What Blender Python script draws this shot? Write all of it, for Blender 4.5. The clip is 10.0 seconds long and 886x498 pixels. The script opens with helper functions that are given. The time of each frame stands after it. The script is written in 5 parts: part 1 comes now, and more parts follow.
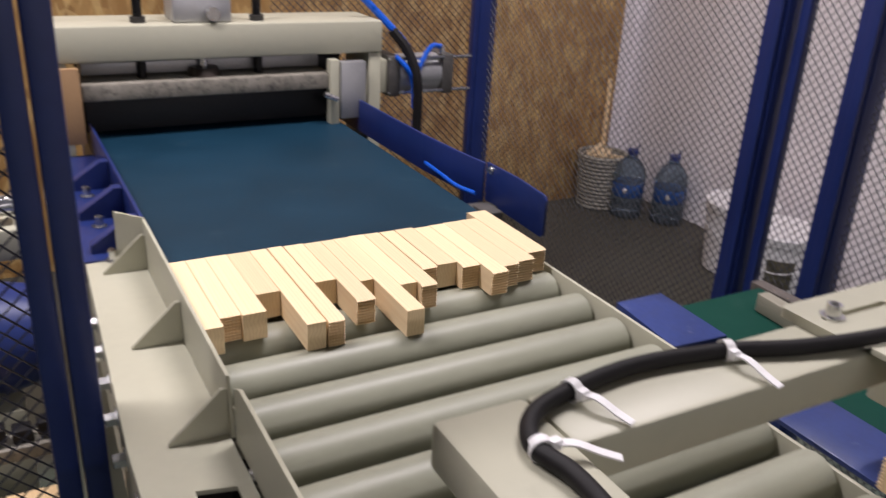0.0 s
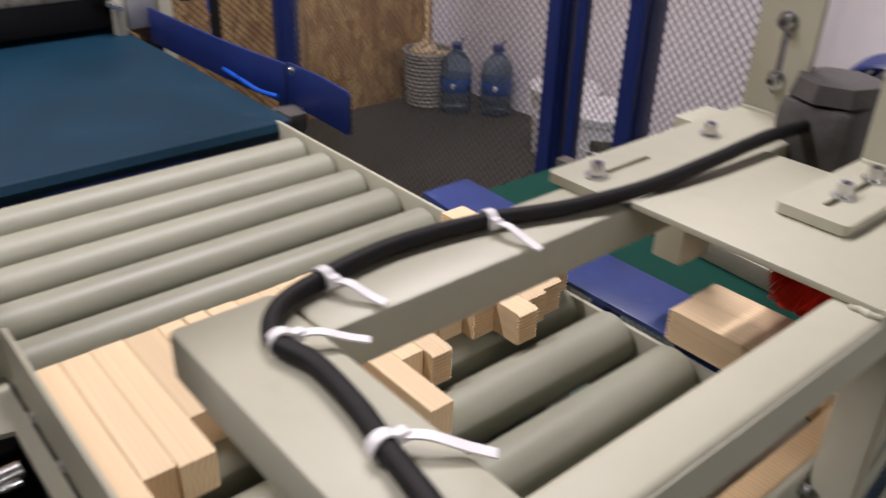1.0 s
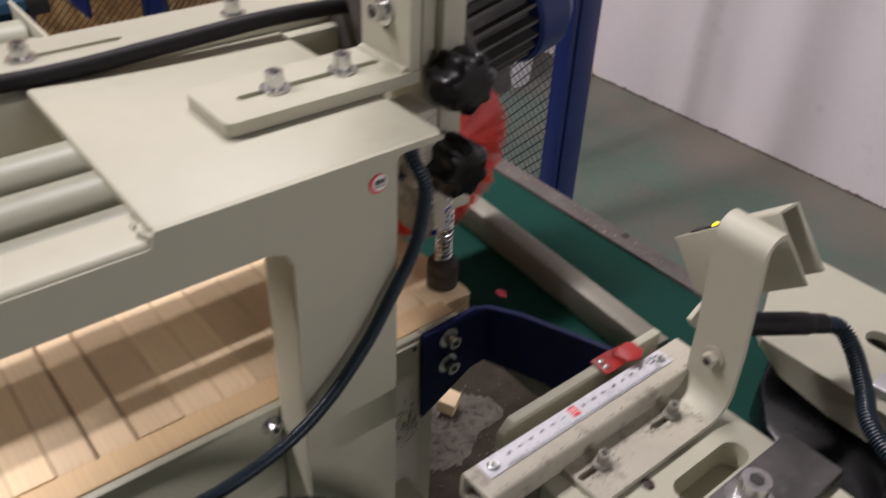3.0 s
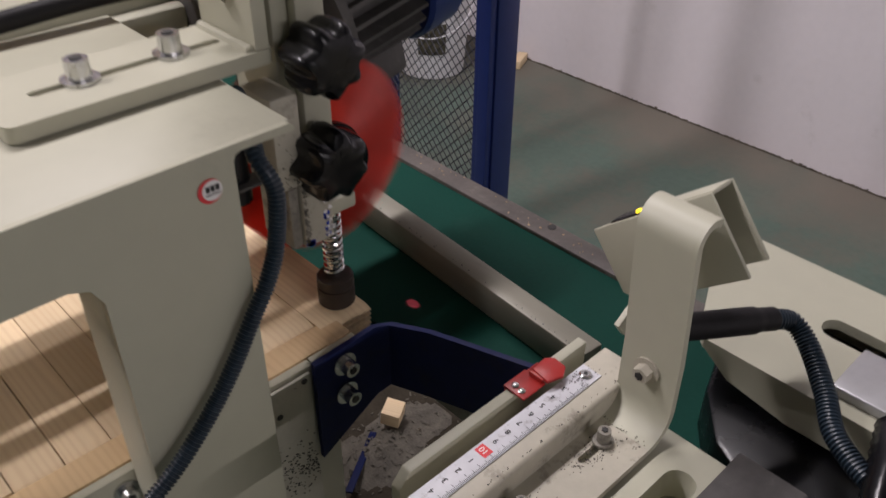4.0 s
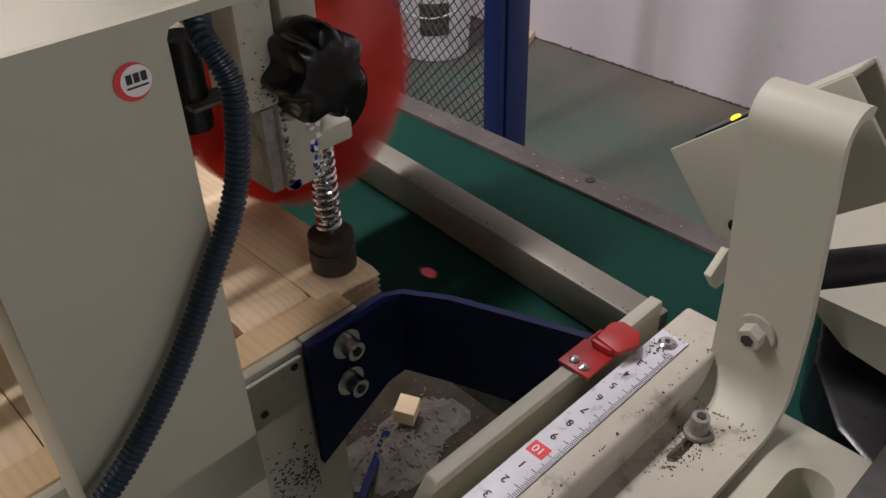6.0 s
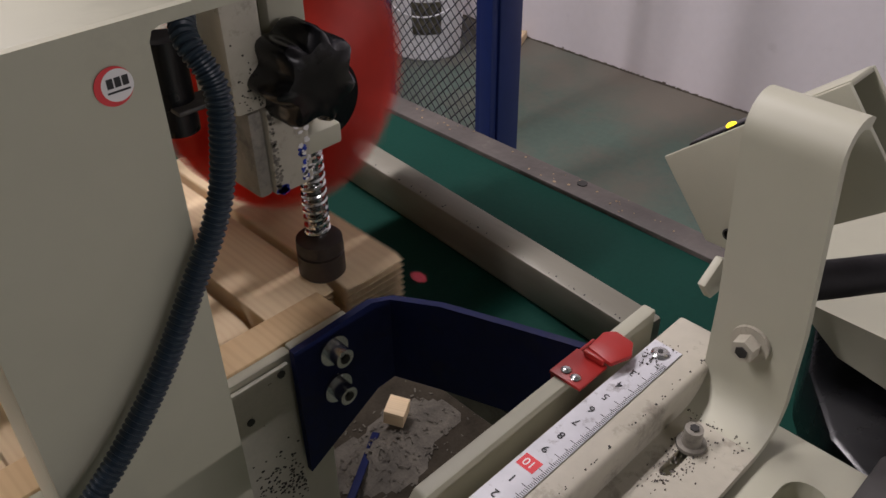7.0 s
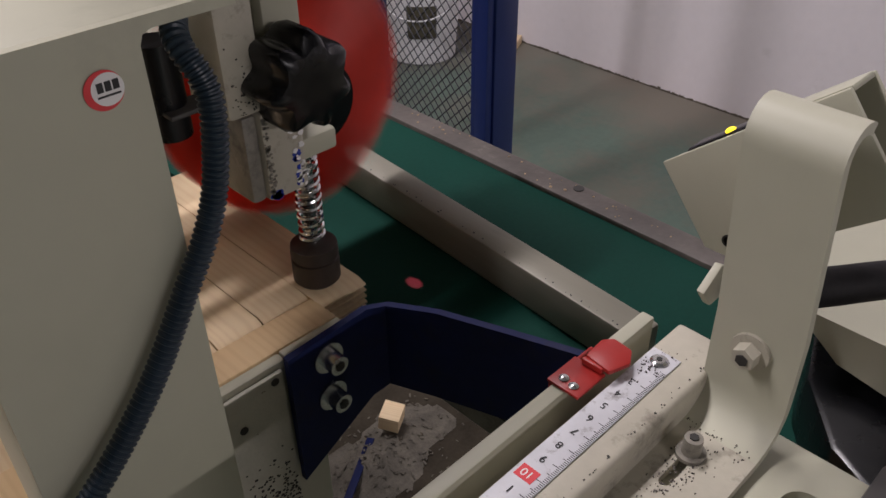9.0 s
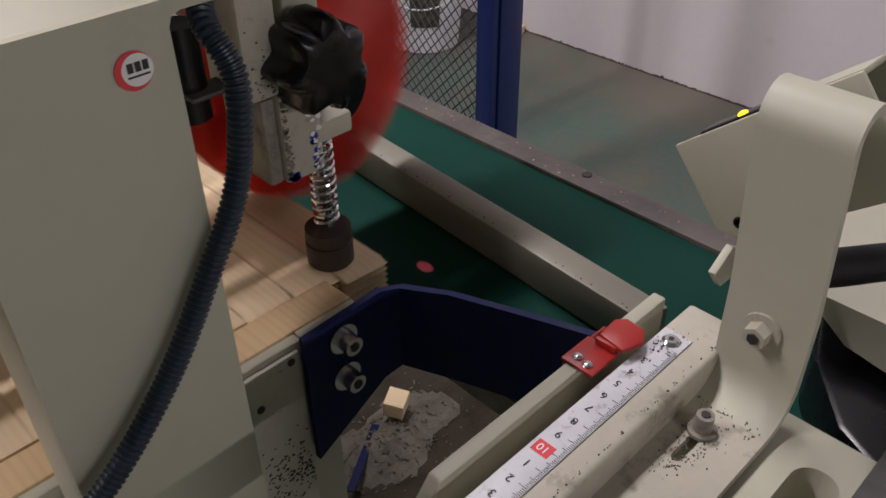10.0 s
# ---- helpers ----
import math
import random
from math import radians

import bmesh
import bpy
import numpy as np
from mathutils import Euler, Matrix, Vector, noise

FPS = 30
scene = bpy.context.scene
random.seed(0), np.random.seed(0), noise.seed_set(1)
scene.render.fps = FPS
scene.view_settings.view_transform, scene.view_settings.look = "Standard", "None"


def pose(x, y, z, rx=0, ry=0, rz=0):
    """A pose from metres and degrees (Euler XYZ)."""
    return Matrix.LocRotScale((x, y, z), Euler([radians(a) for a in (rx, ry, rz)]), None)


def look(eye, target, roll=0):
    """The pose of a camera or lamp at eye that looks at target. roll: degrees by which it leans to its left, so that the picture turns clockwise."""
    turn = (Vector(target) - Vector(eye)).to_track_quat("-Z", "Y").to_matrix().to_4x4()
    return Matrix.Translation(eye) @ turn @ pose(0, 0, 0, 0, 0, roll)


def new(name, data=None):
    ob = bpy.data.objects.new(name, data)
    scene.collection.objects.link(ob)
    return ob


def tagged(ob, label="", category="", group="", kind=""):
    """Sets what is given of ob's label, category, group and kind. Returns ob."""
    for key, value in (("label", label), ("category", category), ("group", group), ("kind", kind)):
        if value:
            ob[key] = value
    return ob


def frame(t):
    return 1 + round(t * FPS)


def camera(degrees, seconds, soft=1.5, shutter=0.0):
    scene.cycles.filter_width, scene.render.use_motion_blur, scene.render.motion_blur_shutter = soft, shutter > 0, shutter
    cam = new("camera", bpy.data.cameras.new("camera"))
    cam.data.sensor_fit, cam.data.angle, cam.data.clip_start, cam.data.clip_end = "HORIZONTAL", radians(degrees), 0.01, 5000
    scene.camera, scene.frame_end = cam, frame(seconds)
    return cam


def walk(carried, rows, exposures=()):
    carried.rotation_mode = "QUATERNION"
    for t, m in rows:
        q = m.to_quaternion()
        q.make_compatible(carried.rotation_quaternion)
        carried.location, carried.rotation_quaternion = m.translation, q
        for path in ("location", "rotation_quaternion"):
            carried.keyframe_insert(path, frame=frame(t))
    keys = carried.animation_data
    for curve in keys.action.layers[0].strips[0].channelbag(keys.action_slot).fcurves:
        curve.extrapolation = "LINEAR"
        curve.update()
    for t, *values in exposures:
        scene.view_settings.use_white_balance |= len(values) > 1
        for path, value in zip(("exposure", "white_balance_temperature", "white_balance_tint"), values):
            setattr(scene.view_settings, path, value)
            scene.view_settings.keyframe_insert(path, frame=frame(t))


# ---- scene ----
cam = camera(56.1, 10.0, shutter=0.5)
# seconds, eye, a point looked at, roll
ROWS = [
    (0, (0.0003, -0.0006, 1.3982), (0.9103, 1.6025, 0.6223), 3.15),
    (0.5, (0.0303, -0.0117, 1.3796), (1.0574, 1.4736, 0.5198), 3.15),
    (1, (0.082, -0.0216, 1.3675), (1.2299, 1.3076, 0.4106), 1.71),
    (1.5, (0.2178, -0.0556, 1.3536), (1.4425, 1.1259, 0.3028), 1.62),
    (2, (0.3623, -0.1458, 1.3334), (1.4333, 1.091, 0.1831), 2.54),
    (2.5, (0.4299, -0.2043, 1.3271), (1.4207, 1.0475, 0.1225), 3.01),
    (3, (0.4854, -0.2304, 1.3298), (1.543, 1.009, 0.1699), 2.64),
    (3.2, (0.5106, -0.2271, 1.3361), (1.6058, 1.012, 0.2112), 1.84),
    (4.3, (0.604, -0.1736, 1.2403), (1.7423, 0.9748, 0.0632), 0.26),
    (4.5, (0.6189, -0.1571, 1.217), (1.7553, 0.9938, 0.0406), -0.39),
    (5, (0.6355, -0.1358, 1.1872), (1.7666, 1.0379, 0.0282), -1.24),
    (5.5, (0.6366, -0.1254, 1.1753), (1.757, 1.0374, -0.0048), -1.19),
    (5.7, (0.6361, -0.125, 1.1767), (1.7504, 1.0542, 0.0071), -1.69),
    (7, (0.6427, -0.1192, 1.1758), (1.7719, 1.0418, 0.0022), -0.87),
    (7.5, (0.6444, -0.1152, 1.1767), (1.7789, 1.042, 0.0046), -0.61),
    (8, (0.6437, -0.1154, 1.1776), (1.7797, 1.0443, 0.0095), -0.66),
    (8.5, (0.6443, -0.1152, 1.178), (1.784, 1.044, 0.013), -0.60),
    (9, (0.6455, -0.1155, 1.1738), (1.7875, 1.0408, 0.0081), -0.60),
    (9.5, (0.6455, -0.1134, 1.1717), (1.7818, 1.04, -0.0023), -0.50),
    (10, (0.6351, -0.116, 1.1744), (1.7659, 1.0316, -0.0107), -0.52),
]
walk(cam, [(t, look(eye, to, roll)) for t, eye, to, roll in ROWS],
     exposures=[(0.0, -0.36), (0.7, -0.36), (1.5, -0.24), (3.2, -0.22), (4.3, -0.5), (10.0, -0.53)])

# ---- light ----
world = bpy.data.worlds.new("world")
world.use_nodes = True
world.node_tree.nodes["Background"].inputs["Color"].default_value = (0.9, 0.93, 1.0, 1)
world.node_tree.nodes["Background"].inputs["Strength"].default_value = 0.03
scene.world = world


def tube_lamp(x, y, z, sx, sy, power, colour=(1.0, 0.917, 0.958)):
    data = bpy.data.lights.new("unseen_tube", "AREA")
    data.shape, data.size, data.size_y, data.energy, data.color = "RECTANGLE", sx, sy, power, colour
    ob = new("unseen_tube", data)
    ob.matrix_world = pose(x, y, z)
    return ob


# tubes over the line, placed from the shadows, and an added low fill far south
tube_lamp(-0.95, 1.56, 3.3, 1.7, 0.07, 106)
tube_lamp(1.25, 1.30, 3.3, 1.1, 0.08, 80)
tube_lamp(0.5, -4.6, 2.5, 2.6, 0.12, 210)


# ---- materials ----
def material(name, base, rough=0.5, metal=0.0, vary=0.25, scale=8.0, fine=90.0, bump=0.15, dirt=None, dirt_amount=0.5,
             stretch=(1, 1, 1), rand=0.0, spec=0.5, coat=0.0, where="Object", edge=(0.55, 0.7)):
    m = bpy.data.materials.new(name)
    m.use_nodes = True
    nt = m.node_tree
    n, l = nt.nodes, nt.links
    b = n["Principled BSDF"]
    b.inputs["Roughness"].default_value = rough
    b.inputs["Metallic"].default_value = metal
    b.inputs["Specular IOR Level"].default_value = spec
    b.inputs["Coat Weight"].default_value = coat
    tc = n.new("ShaderNodeTexCoord")
    mp = n.new("ShaderNodeMapping")
    mp.inputs["Scale"].default_value = stretch
    l.new(tc.outputs[where], mp.inputs["Vector"])
    big = n.new("ShaderNodeTexNoise")
    big.inputs["Scale"].default_value = scale
    big.inputs["Detail"].default_value = 6
    small = n.new("ShaderNodeTexNoise")
    small.inputs["Scale"].default_value = fine
    small.inputs["Detail"].default_value = 4
    l.new(mp.outputs[0], big.inputs["Vector"])
    l.new(mp.outputs[0], small.inputs["Vector"])
    ramp = n.new("ShaderNodeValToRGB")
    lo = [c * (1 - vary) for c in base]
    hi = [min(1, c * (1 + vary * 0.6)) for c in base]
    ramp.color_ramp.elements[0].position, ramp.color_ramp.elements[1].position = 0.3, 0.7
    ramp.color_ramp.elements[0].color, ramp.color_ramp.elements[1].color = (*lo, 1), (*hi, 1)
    mixn = n.new("ShaderNodeMath")
    mixn.operation = "MULTIPLY_ADD"
    mixn.inputs[1].default_value = 0.3
    l.new(small.outputs["Fac"], mixn.inputs[0])
    half = n.new("ShaderNodeMath")
    half.operation = "MULTIPLY"
    half.inputs[1].default_value = 0.7
    l.new(big.outputs["Fac"], half.inputs[0])
    l.new(half.outputs[0], mixn.inputs[2])
    l.new(mixn.outputs[0], ramp.inputs["Fac"])
    colour = ramp.outputs["Color"]
    if rand:
        info = n.new("ShaderNodeObjectInfo")
        hsv = n.new("ShaderNodeHueSaturation")
        mr = n.new("ShaderNodeMapRange")
        mr.inputs["To Min"].default_value, mr.inputs["To Max"].default_value = 1 - rand, 1 + rand
        l.new(info.outputs["Random"], mr.inputs["Value"])
        l.new(mr.outputs[0], hsv.inputs["Value"])
        l.new(colour, hsv.inputs["Color"])
        colour = hsv.outputs["Color"]
    if dirt:
        dn = n.new("ShaderNodeTexNoise")
        dn.inputs["Scale"].default_value = scale * 2.3
        dn.inputs["Detail"].default_value = 9
        dn.inputs["Roughness"].default_value = 0.7
        l.new(mp.outputs[0], dn.inputs["Vector"])
        dr = n.new("ShaderNodeMapRange")
        dr.inputs["From Min"].default_value, dr.inputs["From Max"].default_value = edge
        dr.inputs["To Max"].default_value = dirt_amount
        l.new(dn.outputs["Fac"], dr.inputs["Value"])
        mx = n.new("ShaderNodeMix")
        mx.data_type = "RGBA"
        l.new(dr.outputs[0], mx.inputs["Factor"])
        l.new(colour, mx.inputs["A"])
        mx.inputs["B"].default_value = (*dirt, 1)
        colour = mx.outputs["Result"]
    l.new(colour, b.inputs["Base Color"])
    rr = n.new("ShaderNodeMapRange")
    rr.inputs["To Min"].default_value, rr.inputs["To Max"].default_value = max(0.03, rough - 0.12), min(1, rough + 0.12)
    l.new(big.outputs["Fac"], rr.inputs["Value"])
    l.new(rr.outputs[0], b.inputs["Roughness"])
    if bump:
        bp = n.new("ShaderNodeBump")
        bp.inputs["Strength"].default_value = bump
        bp.inputs["Distance"].default_value = 0.002
        l.new(small.outputs["Fac"], bp.inputs["Height"])
        l.new(bp.outputs[0], b.inputs["Normal"])
    return m


def wood_material(name, light, dark, rand=0.12):
    m = material(name, light, 0.62, vary=0.12, scale=14, fine=160, bump=0.12, stretch=(1, 0.05, 1), rand=rand)
    n, l = m.node_tree.nodes, m.node_tree.links
    b = n["Principled BSDF"]
    old = b.inputs["Base Color"].links[0].from_socket
    tc, info = n.new("ShaderNodeTexCoord"), n.new("ShaderNodeObjectInfo")
    off = n.new("ShaderNodeVectorMath")
    off.operation = "MULTIPLY_ADD"
    off.inputs[1].default_value = (1, 0.04, 1)
    sh = n.new("ShaderNodeVectorMath")
    sh.operation = "SCALE"
    sh.inputs[0].default_value = (3.1, 1.7, 2.3)
    l.new(info.outputs["Random"], sh.inputs["Scale"])
    l.new(tc.outputs["Object"], off.inputs[0])
    l.new(sh.outputs[0], off.inputs[2])
    wave = n.new("ShaderNodeTexWave")
    wave.wave_type, wave.bands_direction = "BANDS", "X"
    wave.inputs["Scale"].default_value = 62
    wave.inputs["Distortion"].default_value = 11
    wave.inputs["Detail"].default_value = 2
    wave.inputs["Detail Scale"].default_value = 0.6
    l.new(off.outputs[0], wave.inputs["Vector"])
    mr = n.new("ShaderNodeMapRange")
    mr.inputs["From Min"].default_value, mr.inputs["From Max"].default_value = 0.35, 1.0
    mr.inputs["To Max"].default_value = 0.2
    l.new(wave.outputs["Fac"], mr.inputs["Value"])
    mx = n.new("ShaderNodeMix")
    mx.data_type = "RGBA"
    l.new(mr.outputs[0], mx.inputs["Factor"])
    l.new(old, mx.inputs["A"])
    mx.inputs["B"].default_value = (*dark, 1)
    l.new(mx.outputs["Result"], b.inputs["Base Color"])
    return m


def osb_material():
    m = material("osb_board", (0.43, 0.255, 0.09), 0.7, vary=0.3, scale=5, fine=70, bump=0.2)
    n, l = m.node_tree.nodes, m.node_tree.links
    b = n["Principled BSDF"]
    old = b.inputs["Base Color"].links[0].from_socket
    tc = n.new("ShaderNodeTexCoord")
    for turn, tone, size in ((25, (0.58, 0.37, 0.14), 26), (-50, (0.23, 0.115, 0.035), 34), (80, (0.60, 0.42, 0.18), 40), (-15, (0.34, 0.185, 0.06), 30)):
        mp = n.new("ShaderNodeMapping")
        mp.inputs["Rotation"].default_value = (0, radians(turn), 0)
        mp.inputs["Scale"].default_value = (1, 1, 0.42)
        l.new(tc.outputs["Object"], mp.inputs["Vector"])
        v = n.new("ShaderNodeTexVoronoi")
        v.inputs["Scale"].default_value = size
        l.new(mp.outputs[0], v.inputs["Vector"])
        sep = n.new("ShaderNodeSeparateColor")
        l.new(v.outputs["Color"], sep.inputs[0])
        mr = n.new("ShaderNodeMapRange")
        mr.inputs["From Min"].default_value, mr.inputs["From Max"].default_value = 0.6, 0.75
        mr.inputs["To Max"].default_value = 0.6
        l.new(sep.outputs[0], mr.inputs["Value"])
        mx = n.new("ShaderNodeMix")
        mx.data_type = "RGBA"
        l.new(mr.outputs[0], mx.inputs["Factor"])
        l.new(old, mx.inputs["A"])
        mx.inputs["B"].default_value = (*tone, 1)
        old = mx.outputs["Result"]
    l.new(old, b.inputs["Base Color"])
    return m


def floor_material():
    m = material("green_epoxy_floor", (0.115, 0.165, 0.135), 0.62, spec=0.3, vary=0.25, scale=1.6, fine=45, bump=0.05,
                 dirt=(0.165, 0.155, 0.125), dirt_amount=0.8, edge=(0.46, 0.66))
    n, l = m.node_tree.nodes, m.node_tree.links
    b = n["Principled BSDF"]
    old = b.inputs["Base Color"].links[0].from_socket
    tc, sep = n.new("ShaderNodeTexCoord"), n.new("ShaderNodeSeparateXYZ")
    wob = n.new("ShaderNodeTexNoise")
    wob.inputs["Scale"].default_value = 3
    wob.inputs["Detail"].default_value = 7
    add = n.new("ShaderNodeMath")
    add.operation = "MULTIPLY_ADD"
    add.inputs[1].default_value = 0.9
    l.new(tc.outputs["Object"], sep.inputs[0])
    l.new(tc.outputs["Object"], wob.inputs["Vector"])
    l.new(wob.outputs["Fac"], add.inputs[0])
    l.new(sep.outputs["X"], add.inputs[2])
    mr = n.new("ShaderNodeMapRange")
    mr.inputs["From Min"].default_value, mr.inputs["From Max"].default_value = 3.0, 3.4
    mr.inputs["To Max"].default_value = 0.85
    l.new(add.outputs[0], mr.inputs["Value"])
    mx = n.new("ShaderNodeMix")
    mx.data_type = "RGBA"
    l.new(mr.outputs[0], mx.inputs["Factor"])
    l.new(old, mx.inputs["A"])
    mx.inputs["B"].default_value = (0.205, 0.178, 0.145, 1)
    # brown-grey at the far end of the hall, its shade mixed into the colour
    add2 = n.new("ShaderNodeMath")
    add2.operation = "MULTIPLY_ADD"
    add2.inputs[1].default_value = 0.7
    l.new(wob.outputs["Fac"], add2.inputs[0])
    l.new(sep.outputs["Y"], add2.inputs[2])
    mr2 = n.new("ShaderNodeMapRange")
    mr2.inputs["From Min"].default_value, mr2.inputs["From Max"].default_value = 1.95, 2.45
    mr2.inputs["To Max"].default_value = 0.92
    l.new(add2.outputs[0], mr2.inputs["Value"])
    far = n.new("ShaderNodeMix")
    far.data_type = "RGBA"
    l.new(mr2.outputs[0], far.inputs["Factor"])
    l.new(mx.outputs["Result"], far.inputs["A"])
    far.inputs["B"].default_value = (0.062, 0.056, 0.043, 1)
    l.new(far.outputs["Result"], b.inputs["Base Color"])
    return m


def clear_material(name, tint, rough=0.08):
    m = bpy.data.materials.new(name)
    m.use_nodes = True
    b = m.node_tree.nodes["Principled BSDF"]
    b.inputs["Base Color"].default_value = (*tint, 1)
    b.inputs["Roughness"].default_value = rough
    b.inputs["Transmission Weight"].default_value = 0.85
    b.inputs["IOR"].default_value = 1.2
    return m


def glow_material(name, colour, strength):
    m = bpy.data.materials.new(name)
    m.use_nodes = True
    b = m.node_tree.nodes["Principled BSDF"]
    b.inputs["Base Color"].default_value = (*colour, 1)
    b.inputs["Emission Color"].default_value = (*colour, 1)
    b.inputs["Emission Strength"].default_value = strength
    return m


PAINT = material("beige_machine_paint", (0.46, 0.45, 0.35), 0.47, vary=0.07, scale=5, fine=60, bump=0.05,
                 dirt=(0.22, 0.2, 0.16), dirt_amount=0.3, edge=(0.6, 0.8))
WORN = material("worn_beige_paint", (0.45, 0.42, 0.34), 0.42, vary=0.14, scale=18, fine=150, bump=0.1,
                dirt=(0.13, 0.11, 0.085), dirt_amount=0.75, edge=(0.56, 0.7))
DUSTY = material("sawdust_specked_paint", (0.46, 0.445, 0.37), 0.55, vary=0.1, scale=70, fine=400, bump=0.2,
                 dirt=(0.10, 0.075, 0.05), dirt_amount=0.9, edge=(0.66, 0.69))
GRIME = material("grimy_grey_block", (0.26, 0.24, 0.2), 0.5, vary=0.35, scale=25, fine=120, bump=0.2,
                 dirt=(0.05, 0.045, 0.04), dirt_amount=0.85, edge=(0.5, 0.68))
BLUE = material("blue_machine_paint", (0.012, 0.026, 0.135), 0.38, vary=0.2, scale=6, fine=70, bump=0.06,
                dirt=(0.16, 0.18, 0.24), dirt_amount=0.35, edge=(0.66, 0.8))
# darker than BLUE: dirt plus the guide arm's shade put into the colour
NAVY = material("dirty_shaded_navy_steel", (0.007, 0.013, 0.068), 0.6, spec=0.2, vary=0.3, scale=12, fine=110, bump=0.1,
                dirt=(0.02, 0.02, 0.03), dirt_amount=0.6, edge=(0.52, 0.72))
BLUE_SCUFF = material("scuffed_blue_steel", (0.02, 0.04, 0.17), 0.4, vary=0.3, scale=14, fine=120, bump=0.1,
                      dirt=(0.3, 0.32, 0.38), dirt_amount=0.6, edge=(0.62, 0.75))
ROLLER = material("grey_green_roller_paint", (0.305, 0.31, 0.24), 0.45, vary=0.12, scale=10, fine=90, bump=0.05,
                  stretch=(0.3, 1, 1), dirt=(0.18, 0.17, 0.14), dirt_amount=0.4, edge=(0.55, 0.75), rand=0.05)
TEAL = material("dark_teal_belt", (0.004, 0.029, 0.055), 0.5, spec=0.28, vary=0.3, scale=4, fine=240, bump=0.12,
                dirt=(0.05, 0.09, 0.11), dirt_amount=0.35, edge=(0.6, 0.8))
GREEN = material("green_pvc_belt", (0.006, 0.047, 0.034), 0.7, spec=0.1, vary=0.2, scale=5, fine=260, bump=0.05,
                 dirt=(0.03, 0.085, 0.065), dirt_amount=0.3, edge=(0.6, 0.8))
LIP = material("dirty_brown_steel_lip", (0.10, 0.086, 0.077), 0.6, vary=0.4, scale=22, fine=140, bump=0.25,
               dirt=(0.19, 0.17, 0.15), dirt_amount=0.6, edge=(0.56, 0.7))
STEEL = material("brushed_worn_steel", (0.28, 0.265, 0.21), 0.5, metal=0.15, vary=0.2, scale=14, fine=120, bump=0.08,
                 stretch=(1, 0.15, 1), dirt=(0.12, 0.1, 0.09), dirt_amount=0.6, edge=(0.6, 0.74))
ZINC = material("zinc_plated_steel", (0.66, 0.66, 0.66), 0.24, metal=0.95, vary=0.2, scale=60, fine=300, bump=0.05)
CHROME = material("chrome_spring_steel", (0.75, 0.75, 0.75), 0.14, metal=1.0, vary=0.1, scale=60, fine=300, bump=0)
GREYMETAL = material("dull_cast_aluminium", (0.085, 0.08, 0.077), 0.6, metal=0.2, vary=0.4, scale=30, fine=140, bump=0.3,
                     dirt=(0.2, 0.19, 0.17), dirt_amount=0.5, edge=(0.58, 0.75))
ALU = material("grey_aluminium", (0.42, 0.42, 0.43), 0.4, metal=0.5, vary=0.15, scale=14, fine=120, bump=0.1)
# near-black for dark steel, and for shade painted into openings
DARK = material("dark_steel_and_shade", (0.03, 0.028, 0.026), 0.6, vary=0.5, scale=9, fine=90, bump=0.3)
BLACK = material("black_plastic", (0.005, 0.005, 0.006), 0.27, spec=0.35, vary=0.3, scale=20, fine=150, bump=0.04)
RUBBER = material("dark_brown_rubber", (0.035, 0.024, 0.018), 0.5, vary=0.4, scale=40, fine=180, bump=0.1)
CABLE = material("black_cable_sheath", (0.009, 0.008, 0.009), 0.6, spec=0.25, vary=0.3, scale=30, fine=200, bump=0.1)
CONDUIT = material("slate_blue_conduit", (0.018, 0.031, 0.046), 0.36, vary=0.25, scale=30, fine=200, bump=0.04)
NYLON = material("white_nylon", (0.8, 0.79, 0.8), 0.4, vary=0.06, scale=30, fine=150, bump=0.03)
BRISTLE = material("red_nylon_bristle", (0.78, 0.045, 0.022), 0.45, vary=0.35, scale=20, fine=220, bump=0)
REDPLASTIC = material("red_plastic", (0.32, 0.014, 0.011), 0.45, vary=0.2, scale=30, fine=150, bump=0.06)
TUBE_BLUE = material("blue_air_tube", (0.005, 0.09, 0.55), 0.3, vary=0.15, scale=30, fine=150, bump=0.02)
WHITE_WALL = material("white_painted_wall", (0.85, 0.805, 0.84), 0.8, vary=0.05, scale=2.2, fine=40, bump=0.12,
                      dirt=(0.42, 0.38, 0.36), dirt_amount=0.4, edge=(0.62, 0.8))
WALL_DIRT = material("grimy_wall_foot", (0.13, 0.11, 0.09), 0.9, vary=0.4, scale=12, fine=90, bump=0.3)
UNSEEN_WALL = material("grey_unseen_wall", (0.36, 0.35, 0.34), 0.85, vary=0.15, scale=1.5, fine=30, bump=0.1)
CEILING = material("grey_unseen_ceiling", (0.42, 0.42, 0.42), 0.85, vary=0.05, scale=2, fine=40, bump=0.05)
PINE = wood_material("pale_pine", (0.82, 0.64, 0.405), (0.58, 0.36, 0.17), 0.10)
BATTEN = wood_material("pine_batten", (0.76, 0.55, 0.31), (0.5, 0.3, 0.14), 0.05)
BOARD = wood_material("brown_board", (0.36, 0.22, 0.11), (0.2, 0.11, 0.05), 0.05)
OSB = osb_material()
FLOOR = floor_material()
BOTTLE = clear_material("clear_blue_plastic", (0.36, 0.46, 0.55))
WATER_LABEL = material("blue_bottle_label", (0.02, 0.08, 0.28), 0.4, vary=0.2, scale=25, fine=120, bump=0)
CAP_BLUE = material("dark_blue_cap", (0.02, 0.035, 0.16), 0.4, vary=0.1, scale=30, fine=120, bump=0)
WICKER = material("pale_woven_plastic", (0.36, 0.34, 0.29), 0.6, vary=0.3, scale=40, fine=120, bump=0.1, rand=0.2)
BUCKET = material("white_bucket_plastic", (0.74, 0.73, 0.75), 0.4, vary=0.06, scale=10, fine=90, bump=0.03)
